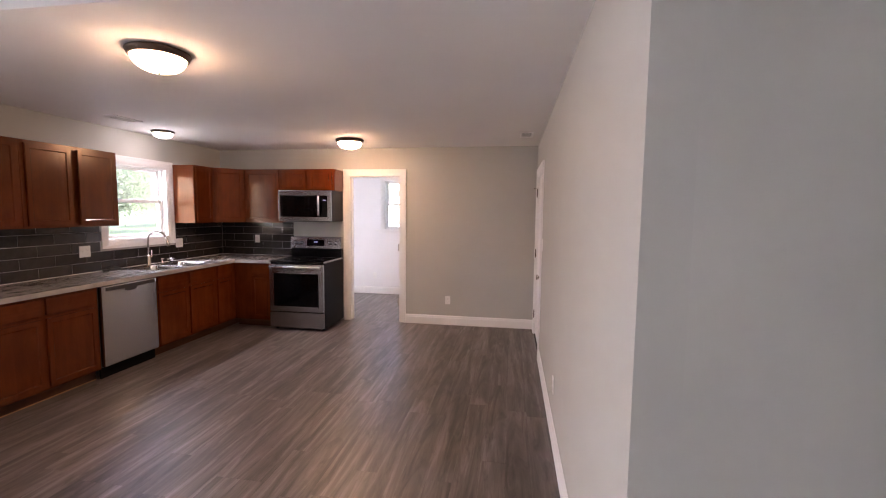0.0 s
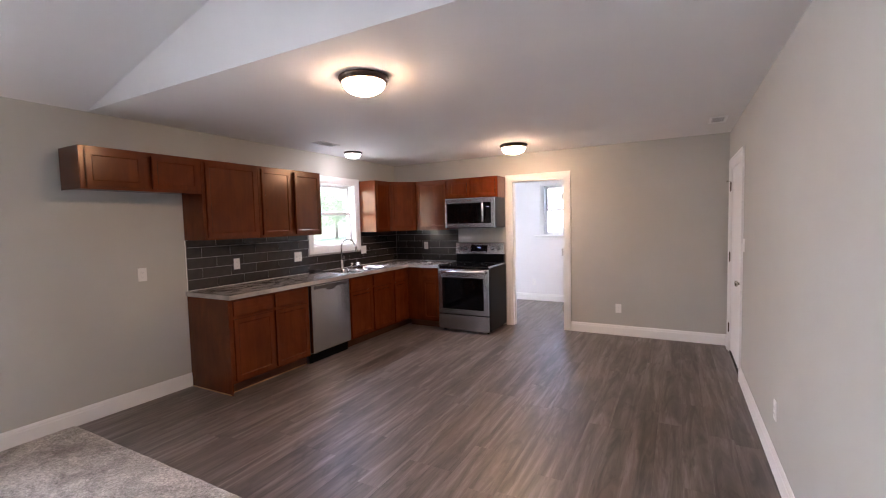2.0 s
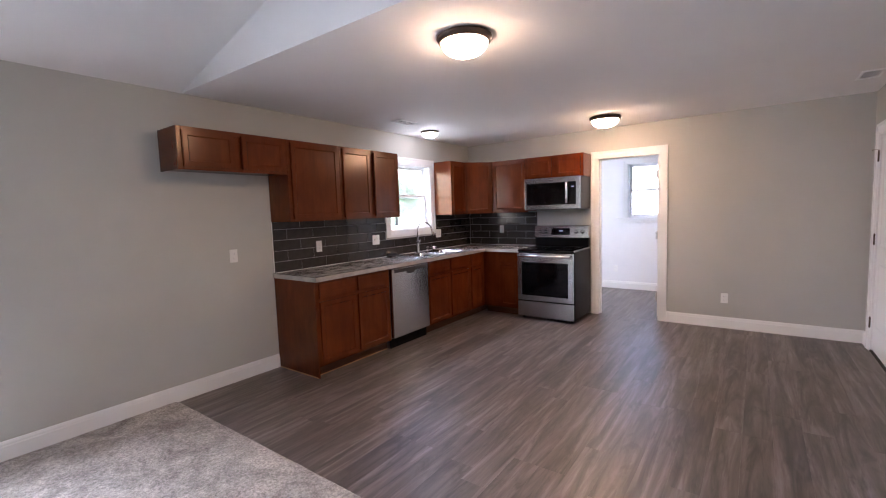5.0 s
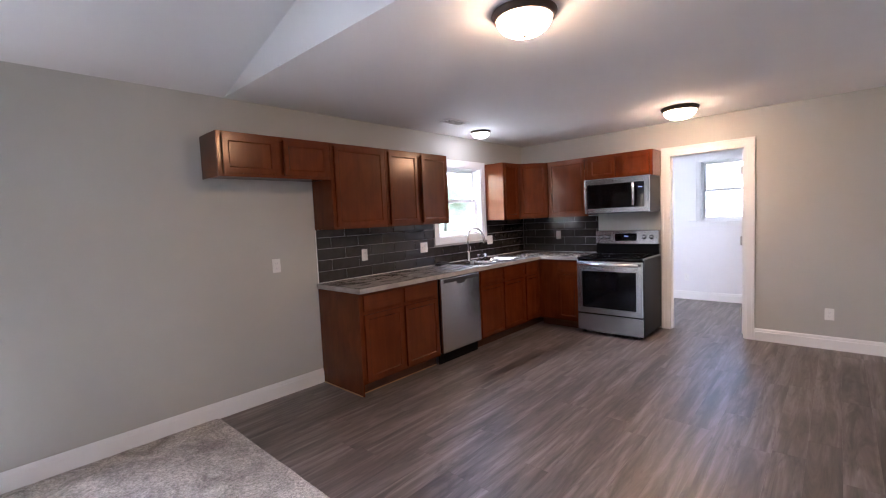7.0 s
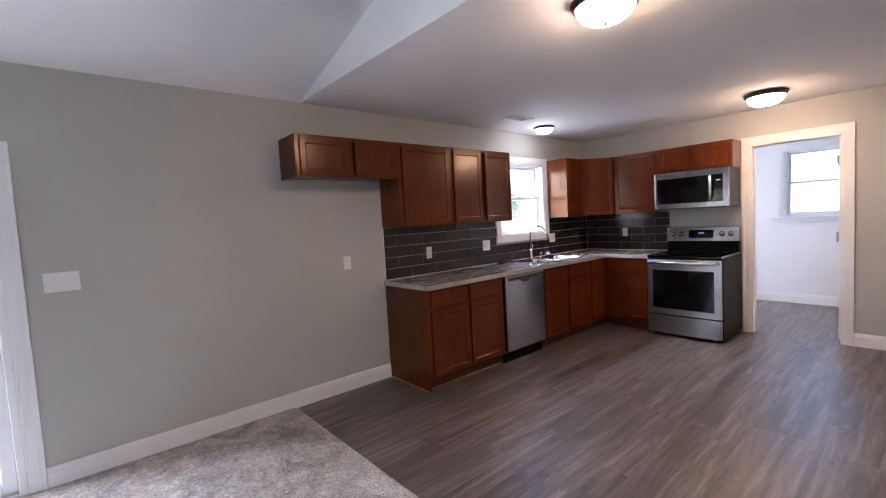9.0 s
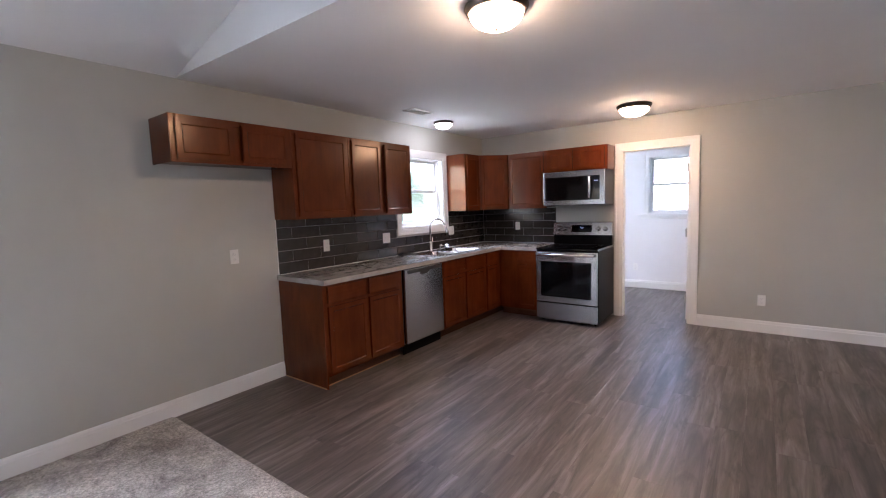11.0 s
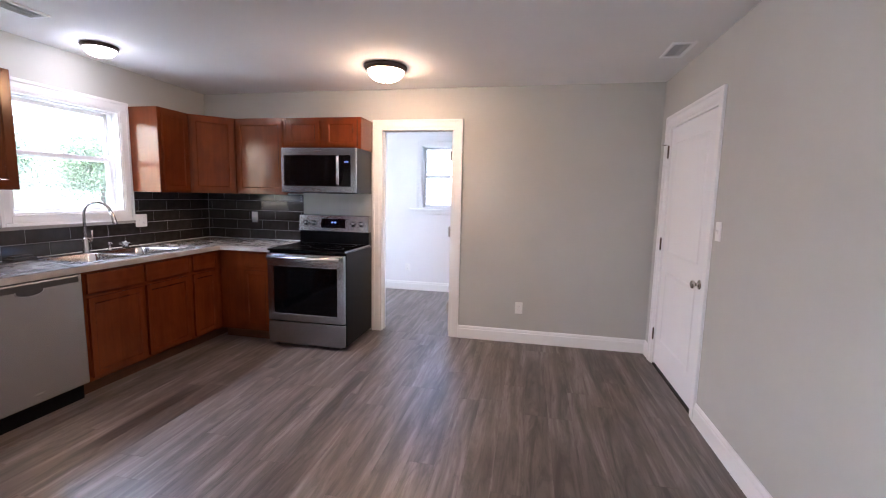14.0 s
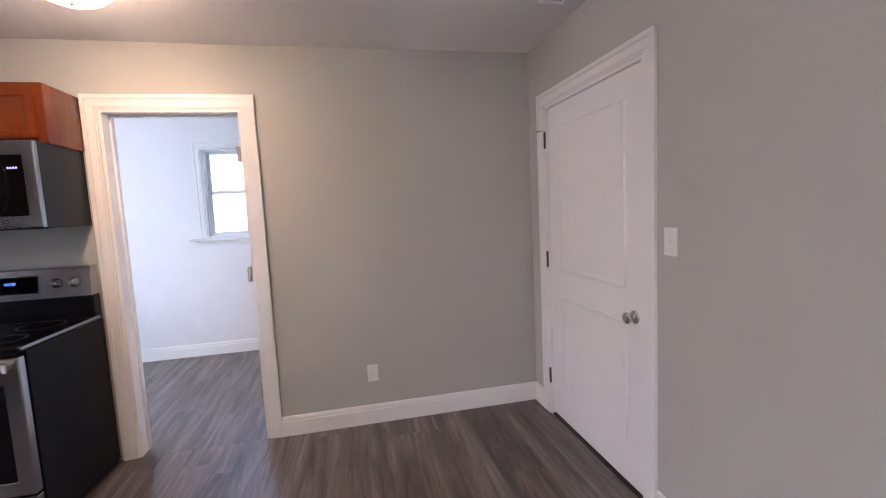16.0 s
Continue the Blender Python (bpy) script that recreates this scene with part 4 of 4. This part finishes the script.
M_GREYM = plain("dark_grey_case", (0.013, 0.015, 0.019), 0.3)
M_GREYM.node_tree.nodes["Principled BSDF"].inputs["Specular IOR Level"].default_value = 0.15
microwave()


# ---- outlets and switches ----
def wall_plate(name, m, gangs, kinds, label, category):
    p = thing(name, m, label, category)
    w = 0.070 + 0.046 * (gangs - 1)
    b = Build().box(-w / 2, -0.006, -0.057, w / 2, 0, 0.057, 0.003, 2)
    part("plate", b, M_PLATE, p)
    for i in range(gangs):
        u = (i - (gangs - 1) / 2) * 0.046
        if kinds[i] == "o":
            for v in (-0.020, 0.020):
                b = Build().box(u - 0.016, -0.0085, v - 0.014, u + 0.016, -0.005, v + 0.014, 0.004, 2)
                recept = part("receptacle", b, M_PLATE, p)
                b = Build().box(u - 0.008, -0.0095, v - 0.003, u - 0.006, -0.0084, v + 0.007).box(u + 0.006, -0.0095, v - 0.003, u + 0.008, -0.0084, v + 0.006).box(u - 0.002, -0.0095, v - 0.010, u + 0.002, -0.0084, v - 0.006)
                part("slots", b, M_VENT, recept)
        else:
            b = Build().box(u - 0.006, -0.010, -0.012, u + 0.006, -0.005, 0.012, 0.001).box(u - 0.004, -0.018, 0.001, u + 0.004, -0.008, 0.011, 0.002)
            part("toggle", b, M_PLATE, p)
    for i in range(gangs):
        u = (i - (gangs - 1) / 2) * 0.046
        b = Build().lathe([(0, 0.0075), (0.003, 0.007), (0.003, 0.005)], pose(u, 0, 0.0 if kinds[i] == "o" else 0.042, 90), 10)
        part("screw", b, M_PLATE, p)
    return p


TILE_T = 0.009
wall_plate("outlet", on_left(-3.85) @ pose(0, 0, 1.11), 1, "o", "white duplex outlet on the wall in the fridge space", "outlet")
wall_plate("outlet", on_left(-2.945) @ pose(0, -TILE_T, 1.118), 1, "o", "white duplex outlet on the dark tile", "outlet")
wall_plate("switch_plate", on_left(-2.115) @ pose(0, -TILE_T, 1.125), 2, "so", "white double plate on the dark tile beside the window", "switch")
wall_plate("switch_plate", on_left(-0.862) @ pose(0, -TILE_T, 1.128), 2, "so", "white double plate on the dark tile below the window corner", "switch")
wall_plate("outlet", pose(0.575, -TILE_T, 1.142), 1, "o", "white duplex outlet on the dark tile beside the range", "outlet")
wall_plate("outlet", pose(3.408, 0, 0.345), 1, "o", "white duplex outlet low on the plain wall", "outlet")
wall_plate("outlet", R_WALL @ pose(2.80, 0, 0.36), 1, "o", "white duplex outlet low on the side wall", "outlet")
wall_plate("light_switch", R_WALL @ pose(1.343, 0, 1.237), 1, "s", "white single light switch beside the side door", "switch")
wall_plate("switch_plate", on_left(-5.70) @ pose(0, 0, 1.195), 3, "sss", "white triple light switch beside the patio door", "switch")
wall_plate("outlet", pose(1.71, 2.0, 0.345), 1, "o", "white duplex outlet low on the laundry wall", "outlet")


# ---- ceiling lamps and vents ----
def ceiling_lamp(x, y, radius, glass, label):
    """Flush dome: dark stepped rim, lit frosted bowl, small finial."""
    c = thing("ceiling_light", pose(x, y, CEIL), label, "lamp", "flush ceiling lights")
    k = radius / 0.165
    b = Build().lathe([(0.0, 0.0), (0.150 * k, 0.0), (0.165 * k, -0.006 * k), (0.168 * k, -0.014 * k), (0.162 * k, -0.022 * k), (0.156 * k, -0.038 * k), (0.147 * k, -0.043 * k), (0.136 * k, -0.030 * k)], Matrix(), 48)
    part("rim", b, M_BRONZE, c, "dark bronze rim")
    prof = [(0.140 * k * math.cos(a), (-0.040 - 0.080 * math.sin(a)) * k) for a in (math.pi / 2 * i / 12 for i in range(12))] + [(0, -0.116 * k)]
    b = Build().lathe(prof, Matrix(), 48)
    part("glass_bowl", b, glass, c, "lit frosted glass bowl")
    b = Build().lathe([(0, -0.114 * k), (0.010 * k, -0.115 * k), (0.011 * k, -0.120 * k), (0.006 * k, -0.124 * k), (0.007 * k, -0.128 * k), (0, -0.133 * k)], Matrix(), 16)
    part("finial", b, M_BRONZE, c)
    return c


ceiling_lamp(2.31, -3.635, 0.157, M_WARM, "large lit dome light with bronze rim on the kitchen ceiling")
ceiling_lamp(2.29, -0.735, 0.168, M_WARM, "lit dome light with bronze rim before the laundry doorway")
ceiling_lamp(0.385, -1.47, 0.115, M_COOL, "small lit white dome light over the sink")


def ceiling_vent(x, y, w, l, label, inside):
    v = thing("ceiling_vent", pose(x, y, CEIL), label, "vent")
    b = Build()
    t = 0.022
    b.box(-w / 2, -l / 2, -0.011, -w / 2 + t, l / 2, 0, 0.003).box(w / 2 - t, -l / 2, -0.011, w / 2, l / 2, 0, 0.002)
    b.box(-w / 2 + t, -l / 2, -0.011, w / 2 - t, -l / 2 + t, 0, 0.003).box(-w / 2 + t, l / 2 - t, -0.011, w / 2 - t, l / 2, 0, 0.003)
    part("frame", b, M_REG, v)
    # flat sheet behind the slats, coloured as the shade inside the duct
    b = Build().box(-w / 2 + t, -l / 2 + t, -0.0015, w / 2 - t, l / 2 - t, -0.0005)
    part("backing", b, inside, v)
    n = 7
    for i in range(n):
        u = -w / 2 + t + (w - 2 * t) * (i + 0.5) / n
        b = Build().box(-0.0006, -l / 2 + t, -0.0018, 0.0006, l / 2 - t, 0.0018)
        b.bm.transform(pose(u, 0, -0.006, 0, 38 if i < n / 2 else -38))
        part("slat", b, M_REG, v)
    return v


ceiling_vent(0.525, -2.10, 0.15, 0.30, "white slatted air register on the kitchen ceiling", M_GREYBK)
ceiling_vent(4.40, -0.855, 0.15, 0.30, "white slatted air register near the side door", M_VENT)


# ---- outside ----
b = Build().box(-400, -400, -0.45, 400, 400, -0.25)
structure("ground", b, M_GRASS, "green lawn round the house", "ground")
b = Build().box(-4.2, -9.0, -0.26, -0.16, -4.6, -0.06)
structure("pavement", b, M_CONC, "pale concrete patio outside the sliding door", "pavement")
b = Build().box(-22.0, -60.0, -0.26, -4.3, 60.0, -0.235)
structure("road", b, M_CONC, "pale gravel drive beside the house", "road")


def tree(x, y, height, spread, seed, label):
    rnd = random.Random(seed)
    t = thing("tree", pose(x, y, -0.26), label, "tree", "trees behind the house")
    b = Build()
    top_z = height * 0.72
    b.tube([(0, 0, 0), (0.05, 0.02, height * 0.25), (0.0, 0.08, height * 0.5), (0.1, 0.0, top_z)], [height * 0.03, height * 0.024, height * 0.016, height * 0.006], 9)
    limbs = []
    for i in range(9):
        a, z = rnd.uniform(0, 6.28), height * rnd.uniform(0.28, 0.62)
        r = spread * rnd.uniform(0.5, 0.85)
        tip = Vector((r * math.cos(a), r * math.sin(a), z + height * rnd.uniform(0.1, 0.25)))
        b.tube([(0, 0, z), (tip.x * 0.5, tip.y * 0.5, z + (tip.z - z) * 0.65), tuple(tip)], [height * 0.011, height * 0.007, height * 0.003], 7)
        limbs.append(tip)
    part("trunk", b, M_BARK, t)
    verts, faces = [], []
    centres = limbs + [Vector((rnd.gauss(0, spread * 0.4), rnd.gauss(0, spread * 0.4), height * rnd.uniform(0.35, 0.98))) for _ in range(46)]
    for c in centres:
        cr = spread * rnd.uniform(0.22, 0.42)
        for _ in range(430):
            p = c + Vector((rnd.gauss(0, cr * 0.55), rnd.gauss(0, cr * 0.55), rnd.gauss(0, cr * 0.45)))
            s = rnd.uniform(0.06, 0.12)
            q = Euler((rnd.uniform(-1, 1), rnd.uniform(-1, 1), rnd.uniform(0, 6.28))).to_matrix()
            k = len(verts)
            for u, v in ((-1, 0), (-0.3, -0.5), (1, 0), (-0.3, 0.5)):
                verts.append(tuple(p + q @ Vector((u * s, v * s, 0.15 * s * u * u))))
            faces.append((k, k + 1, k + 2, k + 3))
    mesh = bpy.data.meshes.new("crown")
    mesh.from_pydata(verts, [], faces)
    mesh.materials.append(M_LEAF)
    crown = new("crown", mesh)
    crown.parent = t
    return t


for i, (x, y, h, s) in enumerate(((-27, 7.0, 6.5, 3.0), (-30, 14.0, 8.0, 3.8), (-26, 21.0, 6.5, 3.2), (-34, 29.0, 9.5, 4.4), (-31, 0.5, 7.5, 3.6), (-24, -6.5, 5.5, 3.0), (-28, -12.5, 7.5, 3.6), (-25, -1.5, 5.0, 2.8), (-36, 38, 9.0, 4.4), (-37, 20, 9.5, 4.2))):
    tree(x, y, h * 0.78, s, 11 + i, "leafy green tree standing beyond the drive")


def neighbour_house():
    """A white-sided house seen through the laundry window."""
    h = thing("house", pose(0.5, 17.5, -0.26), "white-sided neighbouring house with dark windows and porch", "house")
    part("wall", Build().prism([(-7, 0), (5, 0), (5, 3.0), (-1, 5.2), (-7, 3.0)], "y", 0, 8), M_SIDING, h)
    b = Build().prism([(-7.5, 2.85), (-1, 5.25), (5.5, 2.85), (5.5, 3.03), (-1, 5.45), (-7.5, 3.03)], "y", -0.5, 8.4)
    part("roof", b, M_ROOF, h)
    for u, half in ((-5.6, 0.5), (-3.9, 0.5), (-2.25, 0.22), (-1.62, 0.22), (-1.0, 0.22), (1.2, 0.5), (3.2, 0.5)):
        win = part("window", Build().box(u - half - 0.08, -0.05, 0.95, u + half + 0.08, 0.02, 2.35, 0.01), M_TRIM, h)
        part("pane", Build().box(u - half, -0.06, 1.05, u + half, -0.045, 1.62).box(u - half, -0.06, 1.68, u + half, -0.045, 2.25), M_FARPANE, win)
    return h


neighbour_house()


# ---- planks of the floors ----
def planks(parent, x0, x1, y0, y1, width=0.152, length=1.22, seed=3):
    """Rows of vinyl planks along y; whole planks share one mesh."""
    rnd = random.Random(seed)
    cache = {}

    def plank_mesh(w, l):
        key = (round(w, 3), round(l, 3))
        if key not in cache:
            b = Build()
            g, e = 0.0001, 0.0004
            lo = [b.bm.verts.new(p) for p in ((g, g, -0.008), (w - g, g, -0.008), (w - g, l - g, -0.008), (g, l - g, -0.008))]
            mid = [b.bm.verts.new(p) for p in ((g, g, -0.0008), (w - g, g, -0.0008), (w - g, l - g, -0.0008), (g, l - g, -0.0008))]
            hi = [b.bm.verts.new(p) for p in ((g + e, g + e, 0), (w - g - e, g + e, 0), (w - g - e, l - g - e, 0), (g + e, l - g - e, 0))]
            b.bm.faces.new(hi)
            for a, c in ((lo, mid), (mid, hi)):
                for i in range(4):
                    b.bm.faces.new((a[i], a[(i + 1) % 4], c[(i + 1) % 4], c[i]))
            mesh = bpy.data.meshes.new("plank")
            b.bm.to_mesh(mesh)
            b.bm.free()
            mesh.materials.append(M_FLOOR)
            cache[key] = mesh
        return cache[key]
    x, row = x0, 0
    while x < x1 - 0.01:
        w = min(width, x1 - x)
        y = y0 - length * ((row * 0.37 + rnd.uniform(0, 0.12)) % 1.0)
        if y + length - y0 < 0.35:
            y += 0.4
        y = round(y, 2)
        while y < y1 - 0.005:
            a, c = max(y, y0), min(y + length, y1)
            if c - a > 0.02:
                ob = new("plank", plank_mesh(w, c - a))
                ob.location = (x, a, 0)
                ob.parent = parent
            y = round(y + length, 3)
        x += width
        row += 1


planks(floor, 0.0, W, CARPET, 0.0)
planks(floor_laundry, 0.06, 3.5, 0.0, 2.0, seed=5)


# ---- backsplash tiles ----
def backsplash(name, m, u0, u1, gaps, label, offset=0.0):
    """Running-bond tiles from the worktop to the upper cabinets on a pale grout bed; gaps are (u0, u1, z0)."""
    z0, z1, tw, th, g = TOPZ + 0.001, UP0 - 0.001, 0.305, 0.1025, 0.0045

    def column_top(a):
        for q0, q1, zt in gaps:
            if q0 - 1e-6 <= a < q1 - 1e-6:
                return zt
        return z1
    cuts = sorted({u0, u1, *[q for gp in gaps for q in gp[:2]]})
    b = Build()
    for a, c in zip(cuts, cuts[1:]):
        b.box(a, -0.0055, z0, c, -0.0005, column_top(a))
    bed = part(name, b, M_GROUT)
    bed.matrix_world = m
    tagged(bed, label, "backsplash", kind="structure")
    cache = {}

    def tile_mesh(w, h):
        key = (round(w, 3), round(h, 3))
        if key not in cache:
            bb = Build()
            e, d = 0.0015, -0.0036
            base = [bb.bm.verts.new(p) for p in ((0, 0, 0), (w, 0, 0), (w, 0, h), (0, 0, h))]
            mid = [bb.bm.verts.new(p) for p in ((0, d + 0.001, 0), (w, d + 0.001, 0), (w, d + 0.001, h), (0, d + 0.001, h))]
            face = [bb.bm.verts.new(p) for p in ((e, d, e), (w - e, d, e), (w - e, d, h - e), (e, d, h - e))]
            bb.bm.faces.new(face)
            for a, c in ((base, mid), (mid, face)):
                for i in range(4):
                    bb.bm.faces.new((a[i], a[(i + 1) % 4], c[(i + 1) % 4], c[i]))
            bmesh.ops.recalc_face_normals(bb.bm, faces=bb.bm.faces[:])
            mesh = bpy.data.meshes.new("tile")
            bb.bm.to_mesh(mesh)
            bb.bm.free()
            mesh.materials.append(M_TILE)
            cache[key] = mesh
        return cache[key]
    row, z = 0, z0 + g / 2
    while z < z1 - 0.01:
        h = min(th - g, z1 - z)
        u = u0 - (tw / 2 if row % 2 else 0.0) - offset
        while u < u1:
            pieces = [(max(u, u0), min(u + tw - g, u1))]
            for q0, q1, zt in gaps:
                if z + h > zt + 0.001:
                    nxt = []
                    for a, c in pieces:
                        if c <= q0 or a >= q1:
                            nxt.append((a, c))
                        else:
                            if a < q0:
                                nxt.append((a, q0))
                            if c > q1:
                                nxt.append((q1, c))
                    pieces = nxt
            for a, c in pieces:
                if c - a > 0.015:
                    ob = new("tile", tile_mesh(c - a, h))
                    ob.location = (a, -0.0056, z)
                    ob.parent = bed
            u += tw
        z += th
        row += 1
    return bed


backsplash("backsplash_west", L_WALL, -3.465, -0.0095, [(WIN[0] - 0.083, WIN[1] + 0.083, WIN[2] - 0.083)], "charcoal glazed subway tiles above the counter")
backsplash("backsplash_north", Matrix(), 0.001, 1.145, [], "charcoal glazed subway tiles beside the range", 0.1)

# pale edge strips and caulk round the tiles
b = Build().box(0.0005, -3.472, TOPZ + 0.001, 0.0095, -3.4652, UP0 - 0.002, 0.001)
structure("trim_tile_end", b, M_TRIM, "pale edge strip at the end of the tiles", "trim")
b = Build().box(0.0094, -0.0125, TOPZ + 0.001, 0.0125, -0.0094, UP0 - 0.002)
structure("trim_tile_corner", b, M_GROUT, "pale grout line in the tiled corner", "trim")
b = Build().box(0.0094, -3.46, TOPZ + 0.0005, 0.0135, -0.0136, TOPZ + 0.005).box(0.0136, -0.0135, TOPZ + 0.0005, 1.145, -0.0094, TOPZ + 0.005)
structure("trim_caulk", b, M_TRIM, "thin white caulk line along the back of the counter", "trim")
